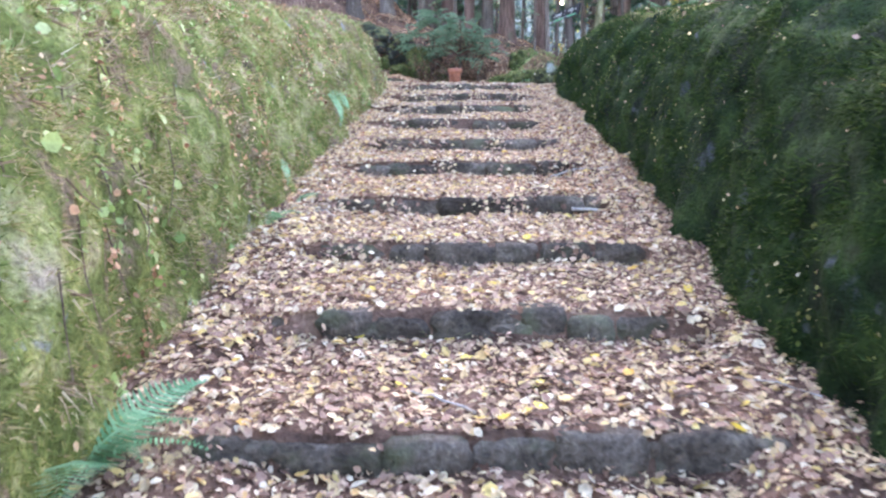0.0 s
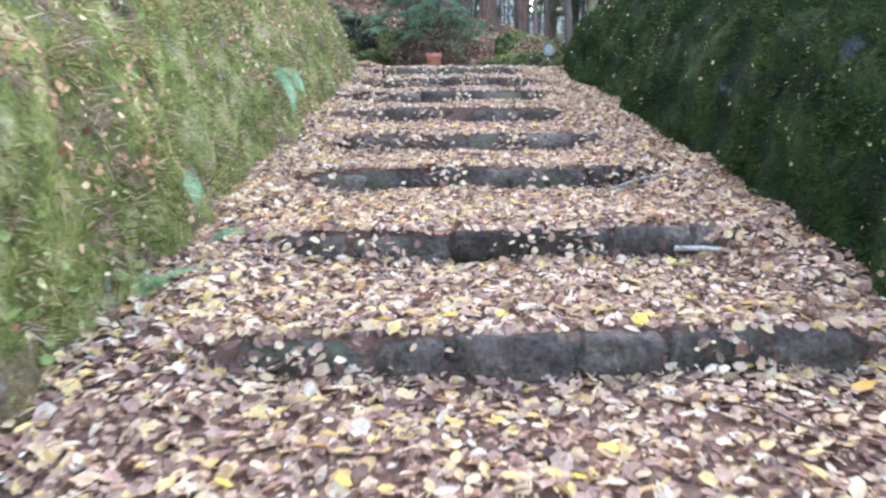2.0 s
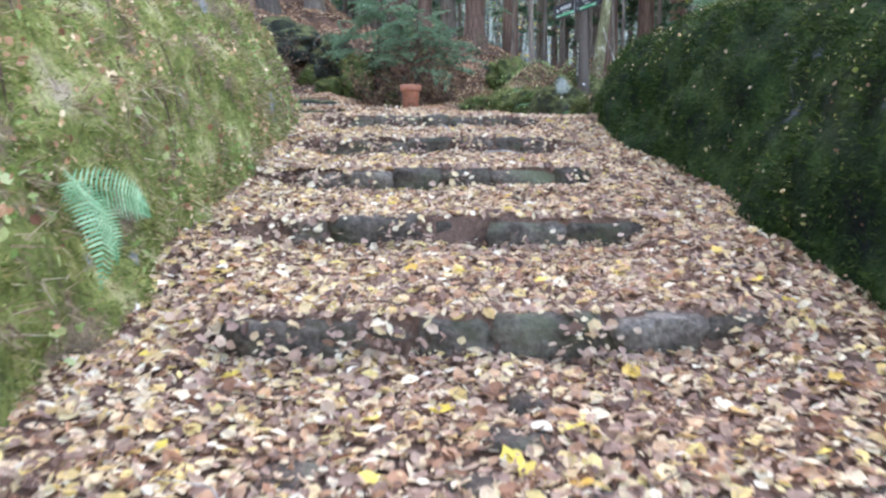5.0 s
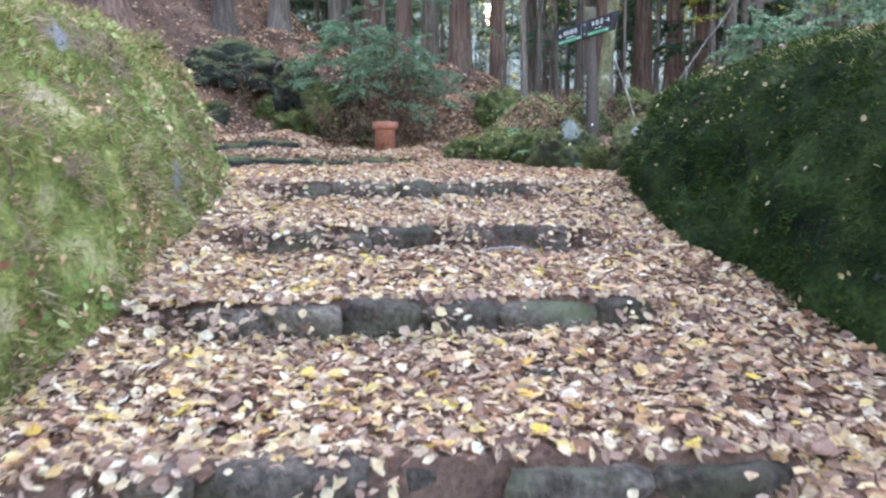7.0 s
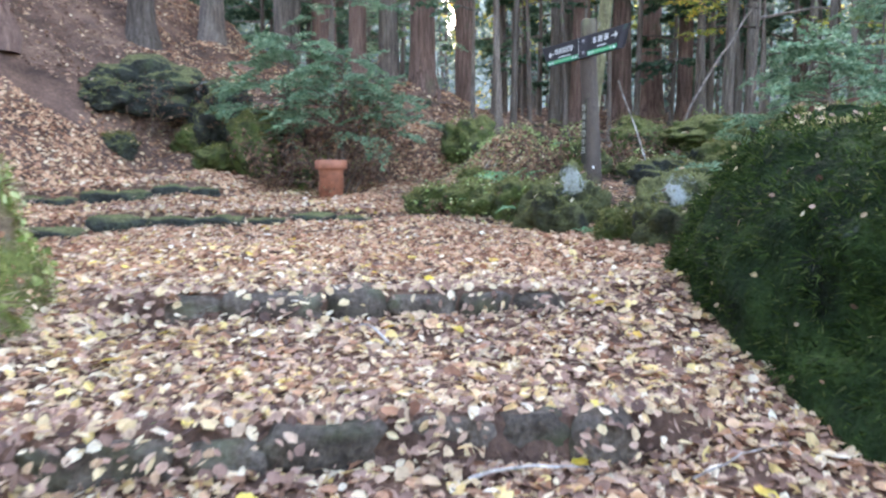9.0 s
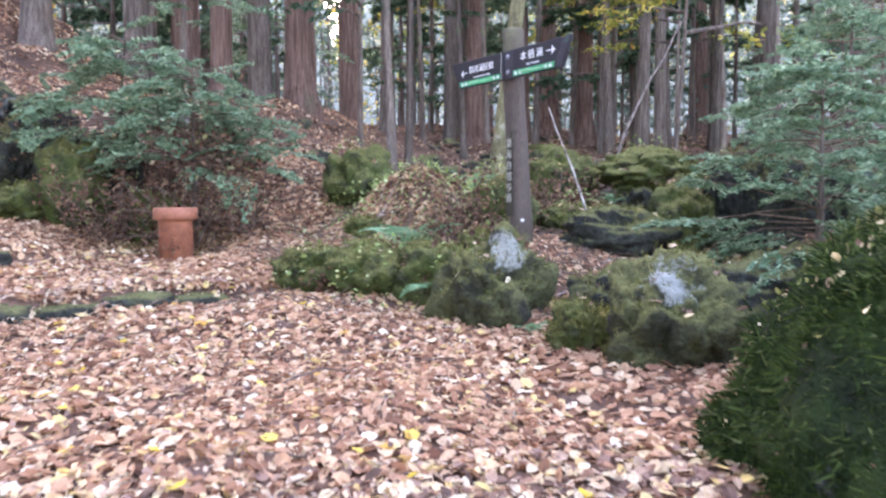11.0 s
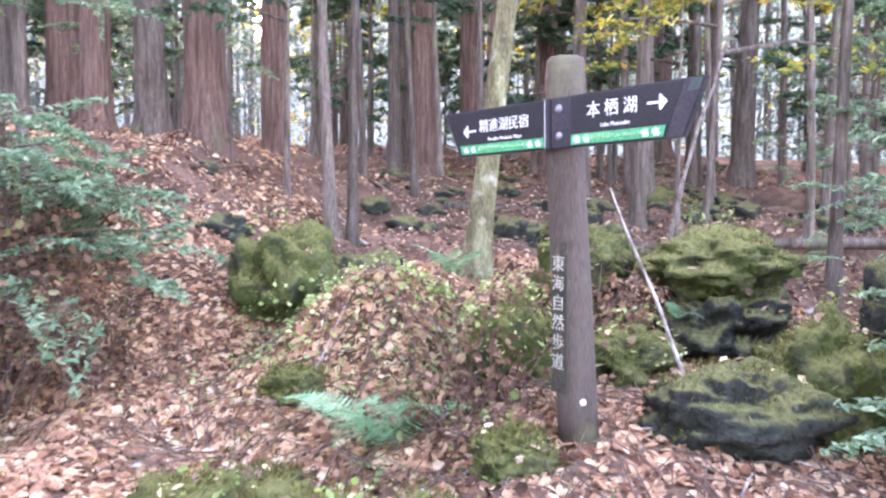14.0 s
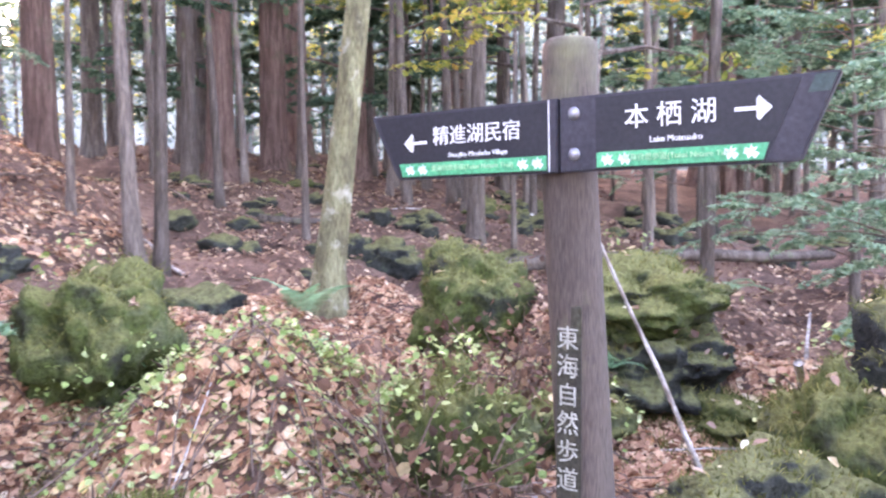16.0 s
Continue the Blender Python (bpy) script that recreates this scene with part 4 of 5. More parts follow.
litter("leaf_litter", 70000, (-1.7, 2.3), (0.2, 14.0), (0.024, 0.062), 21, on_stairs)
litter("leaf_litter", 56000, (-3.2, 5.6), (13.9, 19.2), (0.028, 0.07), 22, None, M_LITTER_WARM)
litter("leaf_litter", 34000, (-4.5, 10), (19.8, 27), (0.035, 0.08), 23, None, M_LITTER_OLD)
litter("leaf_litter", 14000, (-2.5, 2.8), (18.6, 26.0), (0.035, 0.08), 33, None, M_LITTER_WARM)
litter("leaf_litter", 24000, (-9, 14), (26, 40), (0.07, 0.13), 24, None, M_LITTER_OLD)
litter("leaf_litter", 26000, (0.3, 4.8), (17.2, 20.8), (0.03, 0.07), 27, None, M_LITTER_WARM)
litter("leaf_litter", 11000, (4.6, 11), (15.6, 20.4), (0.035, 0.08), 34, None, M_LITTER_OLD)
litter("leaf_litter", 9000, (-8, -2.3), (-2, 14), (0.04, 0.09), 28)
litter("leaf_litter", 9000, (3.2, 10), (-2, 14.5), (0.04, 0.09), 30)
litter("leaf_litter", 9000, (-1.7, 2.3), (6.0, 14.0), (0.03, 0.075), 31, on_stairs, M_LITTER_WARM)
litter("yellow_leaf_litter", 7500, (-1.5, 2.1), (0.5, 14.0), (0.035, 0.075), 25, on_stairs, M_YELLOWS, "yellow and cream leaves strewn over brown ones")
litter("yellow_leaf_litter", 9000, (-1.5, 0.9), (3.0, 15.0), (0.03, 0.07), 32, lambda x, y, g: on_stairs(x, y, g) & (g.random(len(x)) < smooth(0.9, -1.0, x) * smooth(2.5, 7.0, y)), M_YELLOWS, "yellow and cream leaves lying thickest along the sunny wall")
litter("yellow_leaf_litter", 2600, (-2.5, 2.0), (13.9, 18.5), (0.035, 0.07), 26, None, M_YELLOWS, "yellow and cream leaves strewn over brown ones")


def edge_leaves():
    """Leaves that lie on and hang over the step stones."""
    g = np.random.default_rng(29)
    P = []
    for y in STEP_Y[1:]:
        x0, x1 = ENDS.get(y, (-0.9, 1.3))
        n = 900
        x, t = g.uniform(x0 - 0.2, x1 + 0.2, n), g.uniform(-1.15, 1, n)
        ends = 0.9 * (1 - smooth(0.0, 0.3, np.minimum(x - x0, x1 - x)))
        clump = value_noise(x * 3, x * 0 + y, 1.2, 5) + ends + g.normal(0, 0.3, n) > 0.12 + 0.5 * (t < -0.2) - 0.3 * float(smooth(4, 9, y))
        yy = y + 0.01 + 0.16 * t
        z = float(line_z(y)) + np.where(t > -0.2, 0.018, 0.018 - 0.11 * (-0.2 - t) / 0.8)
        P.append(np.stack([x, yy, z], 1)[clump])
    for (xa, ya, xb, yb) in RISERS:
        f, t = g.uniform(0, 1, 1100), g.uniform(-1, 1, 1100)
        x, yy = xa + (xb - xa) * f + 0.05 * t, ya + (yb - ya) * f + 0.12 * t
        z = np.array([gz(float(u), float(w)) for u, w in zip(x, yy)]) + 0.06 - 0.04 * t * t
        P.append(np.stack([x, yy, z], 1)[value_noise(x * 3, x * 0 + ya, 1.2, 6) + g.normal(0, 0.3, 1100) > -0.05])
    P = np.concatenate(P)
    n = np.tile((0, -0.6, 1.0), (len(P), 1))
    tagged(new("leaf_litter", leaf_cloud("leaf_litter", P, n, g.uniform(0.022, 0.06, len(P)), M_LITTER, g, 0.5, 0.16)), "dry leaves lying over the edges of the steps", "leaves", kind="stuff")


edge_leaves()


def yellow_leaf_mesh(seed):
    g = np.random.default_rng(seed)
    bm = bmesh.new()
    c = bm.verts.new((0, 0, 0.004))
    n = 12
    ring = []
    for k in range(n):
        a = 2 * math.pi * k / n
        r = 0.5 * (0.78 + 0.22 * math.cos(a)) * (1 + 0.12 * (-1) ** k + g.uniform(-0.08, 0.08))
        ring.append(bm.verts.new((r * math.cos(a), r * math.sin(a) * 0.8, 0.16 * r * r * g.uniform(0.2, 2.2))))
    for k in range(n):
        bm.faces.new((c, ring[k], ring[(k + 1) % n]))
    me = bpy.data.meshes.new("leaf")
    bm.to_mesh(me)
    bm.free()
    me.materials.append(M_YELLOW)
    return me


leaf_meshes = [yellow_leaf_mesh(i) for i in range(6)]
gl = np.random.default_rng(91)
for i in range(300):
    y = gl.uniform(1.8, 17.5)
    x = gl.uniform(-0.95, 1.5) if y < 14 else gl.uniform(-1.2, 1.2)
    ob = new("leaf", leaf_meshes[i % 6])
    ob.parent = ground
    s = gl.uniform(0.05, 0.095)
    ob.matrix_basis = pose(x, y, gz(x, y) + 0.022, gl.uniform(-16, 30), gl.uniform(-20, 20), gl.uniform(0, 360)) @ Matrix.Scale(s, 4)


# ---------------------------------------------------------------- growth on the walls
def wall_points(pts, nn, g, n, y0, y1, v0=0.05, v1=0.8):
    rows = np.where((pts[:, 3, 1] > y0) & (pts[:, 3, 1] < y1))[0]
    i = g.choice(rows[:-1], n)
    j = g.integers(int(v0 * 64), int(v1 * 64) - 1, n)
    a, b = g.random((n, 1)), g.random((n, 1))
    p = pts[i, j] * (1 - a) * (1 - b) + pts[i + 1, j] * a * (1 - b) + pts[i, j + 1] * (1 - a) * b + pts[i + 1, j + 1] * a * b
    return p, -nn[i, j]


def moss_cover(name, pts, nn, n, mat, label, seed, y1=15.0, length=0.03):
    g = np.random.default_rng(seed)
    p, q = wall_points(pts, nn, g, n, 1.5, y1)
    k = value_noise(p[:, 1] * 1.0, p[:, 2] * 1.4 + p[:, 0], 1.6, seed) + g.normal(0, 0.35, n) > -0.25
    p, q = p[k], q[k]
    d = q + np.array((0, 0, -0.35))
    return tagged(new(name, blade_cloud(name, p, d, length, 0.0035, mat, g, 0.55)), label, "moss", kind="stuff")


def moss_clumps(name, pts, nn, n, per, mat, label, seed, length, radius):
    """Cushions of moss: blades that fan out of many small heaps on the wall."""
    g = np.random.default_rng(seed)
    c, q = wall_points(pts, nn, g, n, 1.4, 15.0, 0.04, 0.86)
    k = value_noise(c[:, 1], c[:, 2] * 1.3 + c[:, 0], 2.1, seed) + g.normal(0, 0.4, n) > -0.1
    c, q = c[k], q[k]
    off = g.normal(0, 1, (len(c), per, 3)) * (radius * g.uniform(0.5, 1.6, (len(c), 1, 1)))
    out = np.repeat(q[:, None, :], per, 1)
    off -= out * (off * out).sum(2, keepdims=True) * 0.7
    p = (c[:, None, :] + off + out * 0.012).reshape(-1, 3)
    d = (out + off * 14 + np.array((0, 0, -0.45))).reshape(-1, 3)
    d /= np.linalg.norm(d, axis=1)[:, None]
    return tagged(new(name, blade_cloud(name, p, d, length, 0.0045, mat, g, 0.35)), label, "moss", kind="stuff")


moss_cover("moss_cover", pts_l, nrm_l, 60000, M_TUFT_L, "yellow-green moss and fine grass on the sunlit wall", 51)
moss_cover("moss_cover", pts_r, nrm_r, 60000, M_TUFT_R, "deep green feathery moss, darkened to the wall's shade", 52)
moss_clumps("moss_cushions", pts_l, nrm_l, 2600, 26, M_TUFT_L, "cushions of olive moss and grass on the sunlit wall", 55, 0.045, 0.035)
moss_clumps("moss_cushions", pts_r, nrm_r, 3600, 26, M_TUFT_R, "shaggy cushions of green moss, darkened to the wall's shade", 56, 0.045, 0.035)
moss_clumps("dry_grass", pts_l, nrm_l, 900, 9, M_STRAW, "withered straw-coloured grass hanging on the wall", 57, 0.1, 0.03)


def wall_leaves(name, pts, nn, n, size, mat, label, seed, y1=14.2, clump=None, tilt=0.7):
    g = np.random.default_rng(seed)
    if clump:
        c, _ = wall_points(pts, nn, g, n // clump, 1.6, y1)
        p, q = wall_points(pts, nn, g, n * 6, 1.6, y1)
        near = np.zeros(len(p), bool)
        for k in range(0, len(c)):
            near |= ((p - c[k]) ** 2).sum(1) < (0.12 + 0.1 * (k % 3)) ** 2
        p, q = p[near][:n], q[near][:n]
    else:
        p, q = wall_points(pts, nn, g, n, 1.6, y1)
    p = p + q * g.uniform(0.005, 0.05, (len(p), 1))
    return tagged(new(name, leaf_cloud(name, p, q, g.uniform(*size, len(p)), mat, g, tilt, 0.12, 0.75)), label, "leaves", kind="stuff")


wall_leaves("wall_weeds", pts_l, nrm_l, 2000, (0.02, 0.05), M_HERB, "pale green creeping weeds on the mossy wall", 61, clump=26)
wall_leaves("caught_leaves", pts_l, nrm_l, 3000, (0.015, 0.04), M_LITTER_WARM, "dry leaves caught in the moss of the wall", 62, clump=40)
wall_leaves("caught_leaves", pts_l, nrm_l, 420, (0.015, 0.042), M_LITTER_WARM, "dry leaves scattered over the mossy wall", 63)
wall_leaves("caught_leaves", pts_r, nrm_r, 420, (0.012, 0.035), M_LITTER, "few small dry leaves caught on dark moss", 64)
wall_leaves("wall_weeds", pts_r, nrm_r, 500, (0.012, 0.03), M_TUFT_L, "small green weeds on the shaded wall", 65, clump=20)


def dead_stems(pts, nn, n, seed):
    g = np.random.default_rng(seed)
    p, q = wall_points(pts, nn, g, n, 1.6, 11, 0.3, 0.75)
    for a, b in zip(p, q):
        L = g.uniform(0.15, 0.5)
        pts3 = [a + b * 0.01, a + b * 0.05 + np.array((0, g.normal(0, 0.05), -L * 0.5)), a + b * 0.06 + np.array((0.0, g.normal(0, 0.12), -L))]
        v, f = tube([tuple(t) for t in pts3], [0.004, 0.003, 0.002], 5)
        tagged(new("dry_vine", mesh_of("dry_vine", v, f, M_TWIG)), "thin dry brown stem hanging down the mossy wall", "twig", "stems on the wall")


wall_leaves("wall_weeds", pts_l, nrm_l, 170, (0.045, 0.08), M_HERB, "broad pale green leaves growing out of the wall", 67, 6.5, 10, 0.5)
dead_stems(pts_l, nrm_l, 150, 66)


g = np.random.default_rng(53)
# The crest takes the brighter blades: sunlight is put into its colour.
crest, crest_n = wall_points(pts_r, nrm_r, g, 12000, 8.0, 15.0, 0.62, 0.85)
tagged(new("moss_cover", blade_cloud("moss_cover", crest, crest_n, 0.035, 0.0035, M_TUFT_L, g, 0.5)), "moss along the shaded wall's crest, sunlight in its bright colour", "moss", kind="stuff")
crest, crest_n = wall_points(pts_r, nrm_r, g, 260, 8.0, 15.0, 0.66, 0.9)
tagged(new("caught_leaves", leaf_cloud("caught_leaves", crest + crest_n * 0.02, crest_n, g.uniform(0.03, 0.07, 260), M_LITTER, g, 0.4)), "dry leaves lying along the crest of the wall", "leaves", kind="stuff")


def climbing_vine():
    """A thin creeper with a row of small pale leaves down the end of the western wall."""
    g = np.random.default_rng(54)
    face, out = pts_l[:, 4:40].reshape(-1, 3), -nrm_l[:, 4:40].reshape(-1, 3)
    th = empty("climbing_vine", pose(0, 0, 0), "creeper with a row of pale green leaves on moss", "vine")
    line = []
    for k in range(15):
        t = k / 14
        y, z = 12.55 + 0.3 * t, 2.74 - 0.38 * t
        i = int(np.argmin((face[:, 1] - y) ** 2 + (face[:, 2] - z) ** 2))
        line.append(face[i] + out[i] * 0.025)
        p = line[-1] + g.normal(0, 0.008, 3) + out[i] * 0.015
        me = leaf_cloud("leaf", p[None, :], out[i][None, :], np.array([g.uniform(0.035, 0.055)]), M_HERB, g, 0.2, 0.1, 0.9)
        part("leaf", me, M_HERB, th)
    v, f = tube([tuple(p) for p in line], [0.003] * len(line), 5)
    part("stem", mesh_of("stem", v, f, M_TWIG), M_TWIG, th)


climbing_vine()


# ---------------------------------------------------------------- ferns
def frond_mesh(L, seed):
    g = np.random.default_rng(seed)
    bm = bmesh.new()
    n = 24
    for i in range(n):
        t = (i + 0.5) / n
        x, z = L * t, L * (0.55 * t - 0.62 * t * t)
        w = L * 0.27 * math.sin(math.pi * (0.12 + 0.88 * t) ** 0.75) * 0.95
        for s in (-1, 1):
            hw = L * 0.0125
            a = bm.verts.new((x - hw, 0, z))
            b = bm.verts.new((x + hw, 0, z))
            m1 = bm.verts.new((x + w * 0.2 - hw, s * w * 0.55, z - 0.02 * L))
            m2 = bm.verts.new((x + w * 0.2 + hw, s * w * 0.55, z - 0.02 * L))
            c = bm.verts.new((x + w * 0.42, s * w, z - 0.14 * w + g.normal(0, 0.01)))
            bm.faces.new((a, b, m2, m1))
            bm.faces.new((m1, m2, c))
    me = bpy.data.meshes.new("frond")
    bm.to_mesh(me)
    bm.free()
    me.materials.append(M_FERN)
    return me


fronds = [frond_mesh(1.0, 70 + i) for i in range(3)]


def fern(x, y, z, size, n, turn=0.0, spread=360, lift=20, seed=0):
    g = np.random.default_rng(seed)
    th = empty("fern", pose(x, y, z), "fresh green fern with arching feathery fronds", "fern", "ferns by the path")
    for i in range(n):
        ob = part("frond", fronds[i % 3], M_FERN, th)
        ob.matrix_basis = pose(0, 0, 0, g.uniform(-25, 25), -lift + g.uniform(-12, 12), turn + spread * (i + g.uniform(-0.3, 0.3)) / n) @ Matrix.Scale(size * g.uniform(0.7, 1.1), 4)
    return th


fern(-1.25, 2.68, gz(-1.0, 2.68) + 0.02, 0.5, 7, -70, 170, 20, 1)
def hanging_fern(x, y, z, ways, size):
    """A fern whose fronds hang flat against the wall."""
    th = empty("fern", pose(x, y, z), "green fern hanging down the mossy wall", "fern", "ferns by the path")
    for i, way in enumerate(ways):
        a = Vector(way).normalized()
        n = Vector((0.8, -0.35, 0.3))
        n = (n - a * n.dot(a)).normalized()
        s = n.cross(a)
        m = Matrix((a, s, n)).transposed().to_4x4()
        part("frond", fronds[i % 3], M_FERN, th).matrix_basis = m @ Matrix.Scale(size * (1 - 0.15 * (i % 3)), 4)
    return th


hanging_fern(-1.2, 8.6, gz(-0.95, 8.4) + 0.58, [(0.35, -0.35, -0.75), (0.3, 0.25, -0.7), (0.3, -0.95, -0.2), (0.35, 0.6, -0.25)], 0.4)
hanging_fern(-1.3, 6.3, gz(-1.0, 6.3) + 0.3, [(0.3, -0.3, -0.5), (0.3, 0.5, -0.5)], 0.25)
fern(-1.2, 5.4, gz(-1.0, 5.4) + 0.05, 0.25, 4, -60, 120, 20, 3)
fern(-1.1, 6.0, gz(-1.0, 6.0) + 0.06, 0.22, 4, -60, 120, 20, 4)
fern(1.98, 17.5, gz(1.98, 17.5) + 0.04, 0.54, 9, 0, 360, 28, 5)
fern(1.42, 16.72, gz(1.42, 16.72) + 0.1, 0.2, 4, 190, 120, 5, 6)
fern(1.72, 16.2, gz(1.72, 16.2) + 0.16, 0.22, 4, 190, 120, 0, 7)
fern(2.1, 15.52, gz(2.1, 15.52), 0.16, 4, 200, 140, 30, 8)
fern(2.6, 18.95, gz(2.6, 18.9) + 0.2, 0.34, 7, 0, 360, 30, 9)
fern(1.95, 19.3, gz(1.95, 19.3) + 0.08, 0.28, 6, 180, 200, 20, 10)
fern(3.3, 20.0, gz(3.3, 20.0), 0.4, 7, 0, 360, 35, 11)
fern(3.95, 18.1, gz(3.95, 18.1) + 0.25, 0.25, 5, 0, 360, 20, 12)
fern(5.0, 18.2, gz(5.0, 18.2) + 0.4, 0.3, 6, 0, 360, 10, 13)


# ---------------------------------------------------------------- evergreens and shrubs near the path
HINOKI = "young evergreen with flat drooping blue-green sprays"


def hinoki(x, y, h, rx, z0, n, seed):
    """A sapling whose flat sprays droop from many thin limbs, in an uneven crown."""
    g = np.random.default_rng(seed)
    th = empty("evergreen_sapling", pose(x, y, gz(x, y) - 0.02), HINOKI, "tree", "evergreens near the path")
    bend = g.normal(0, 0.05, 2)
    stem = [(bend[0] * t * t, bend[1] * t * t, h * t) for t in (-0.05, 0.2, 0.45, 0.7, 1.0)]
    v, f = tube(stem, [0.03 + 0.006 * h, 0.026 + 0.005 * h, 0.02, 0.013, 0.004], 9, 0.06, g)
    part("trunk", mesh_of("trunk", v, f, M_BARK_GREY), M_BARK_GREY, th)
    P, limbs = [], []
    for i in range(n):
        t = (z0 + (1 - z0) * g.random() ** 1.1)
        a = g.uniform(0, 2 * math.pi)
        R = rx * (1.15 - 0.8 * ((t - z0) / (1 - z0)) ** 1.4) * g.uniform(0.35, 1.1)
        c = np.array((bend[0] * t * t, bend[1] * t * t, h * t))
        way = np.array((math.cos(a), math.sin(a), g.uniform(-0.25, 0.3)))
        e = c + way * R
        limbs.append(tube([tuple(c), tuple(c + way * R * 0.5 + np.array((0, 0, 0.05))), tuple(e)], [0.008, 0.005, 0.002], 4))
        for q in range(3):
            w2 = way + g.normal(0, 0.6, 3) * (1, 1, 0.4)
            P.append(spray(g, c + way * R * g.uniform(0.5, 1.0), w2, g.uniform(0.22, 0.42), 0.04, 90))
    tagged(part("branchwork", tubes("branchwork", limbs, M_TWIG), M_TWIG, th), kind="stuff")
    P = np.concatenate(P)
    part("crown", leaf_cloud("crown", P, np.tile((0, 0, 1.0), (len(P), 1)), g.uniform(0.03, 0.065, len(P)), M_SPRAY, g, 0.45, 0.08, 0.35), M_SPRAY, th)
    return th


for i, (x, y, h, rx, z0, n) in enumerate([(0.4, 19.1, 1.35, 0.9, 0.35, 60), (-0.25, 19.5, 1.5, 0.8, 0.4, 42), (0.3, 20.9, 3.6, 0.8, 0.35, 30), (4.3, 16.0, 1.5, 0.85, 0.2, 60), (5.7, 17.3, 2.2, 1.0, 0.2, 60), (7.4, 18.6, 3.0, 1.2, 0.2, 60), (5.0, 14.6, 1.5, 0.9, 0.15, 24), (1.6, 24.5, 3.5, 1.3, 0.3, 60), (9.5, 21.5, 3.5, 1.4, 0.2, 60)]):
    hinoki(x, y, h, rx, z0, n, 200 + i)


for i, (x, y, h, first, mat, lab) in enumerate([(6.0, 20.4, 4.4, 1.9, M_BROADLEAF, "slender young maple with yellow-green leaves"), (2.5, 22.4, 3.9, 1.6, M_NEEDLE, "slender young broadleaf tree with dark green leaves"), (7.6, 22.8, 5.0, 2.2, M_BROADLEAF, "slender young maple with yellow-green leaves"), (9.2, 18.9, 4.6, 1.9, M_BROADLEAF, "slender young maple with yellow-green leaves")]):
    t = conifer("young_tree", h, 0.035, M_BARK_GREY, first, 12, 1.3, 0.085, 240 + i, lab, 42, 1.3, mat=mat, lean=0.04)
    t.matrix_basis = pose(x, y, gz(x, y) - 0.02, 0, 0, i * 77)


def shrub(x, y, r, h, n, seed, label="leafless brown shrub of tangled twigs with withered leaves"):
    g = np.random.default_rng(seed)
    th = empty("shrub", pose(x, y, gz(x, y)), label, "shrub", "shrubs under the trees")
    many, tips = [], []
    for i in range(n):
        a, d = g.uniform(0, 2 * math.pi), g.uniform(0, 0.4) * r
        p = np.array((math.cos(a) * d, math.sin(a) * d, -0.03))
        line = [tuple(p)]
        q = np.array((math.cos(a) * 0.5, math.sin(a) * 0.5, 1.0)) + g.normal(0, 0.3, 3)
        for k in range(4):
            q = q + g.normal(0, 0.35, 3) + np.array((0.12 * math.cos(a), 0.12 * math.sin(a), -0.12 * k))
            p = p + q / np.linalg.norm(q) * h * 0.3
            p[2] = max(p[2], 0.02)
            line.append(tuple(p))
            tips.append(p + g.normal(0, 0.05, (6, 3)))
        many.append(tube(line, [0.007, 0.006, 0.005, 0.003, 0.002], 4))
    tagged(part("twig_tangle", tubes("twig_tangle", many, M_TWIG), M_TWIG, th), kind="stuff")
    P = np.concatenate(tips)
    tagged(part("withered_leaves", leaf_cloud("withered_leaves", P, g.normal(0, 1, P.shape), g.uniform(0.025, 0.055, len(P)), M_WITHERED, g, 0.8), M_WITHERED, th), kind="stuff")
    return th


for i, (x, y, r, h, n) in enumerate([(0.35, 18.85, 0.6, 0.75, 60), (0.8, 18.85, 0.4, 0.5, 36), (-0.3, 19.0, 0.5, 0.6, 40), (0.7, 19.5, 0.7, 0.8, 50), (2.4, 18.9, 0.5, 0.35, 24), (2.55, 17.75, 0.45, 0.5, 36), (2.3, 17.4, 0.3, 0.25, 20), (3.5, 18.3, 0.5, 0.4, 30), (-1.9, 20.0, 0.6, 0.5, 36), (-1.1, 20.3, 0.6, 0.6, 36), (2.0, 16.6, 0.4, 0.25, 24), (1.4, 16.95, 0.3, 0.2, 20), (4.5, 18.6, 0.5, 0.6, 30)]):
    shrub(x, y, r, h, n, 301 + i * (1 if i < 4 else 3))


# ---------------------------------------------------------------- herbs over the mounds and moss on the rocks
def herb_patch(x, y, r, n, lift, seed, mat=None):
    g = np.random.default_rng(seed)
    a, d = g.uniform(0, 2 * math.pi, n), r * np.sqrt(g.random(n))
    X, Y = x + d * np.cos(a), y + d * np.sin(a)
    Z = ground_z(X, Y) + lift * np.clip(1.1 - (d / r) ** 2, 0, 1) + g.uniform(0, 0.07, n)
    me = leaf_cloud("ground_herbs", np.stack([X, Y, Z], 1), np.tile((0, 0, 1.0), (n, 1)), g.uniform(0.015, 0.04, n), mat or M_HERB, g, 0.5, 0.1, 0.75)
    return tagged(new("ground_herbs", me), "low pale green leafy plants over mossy stones", "plants", kind="stuff")


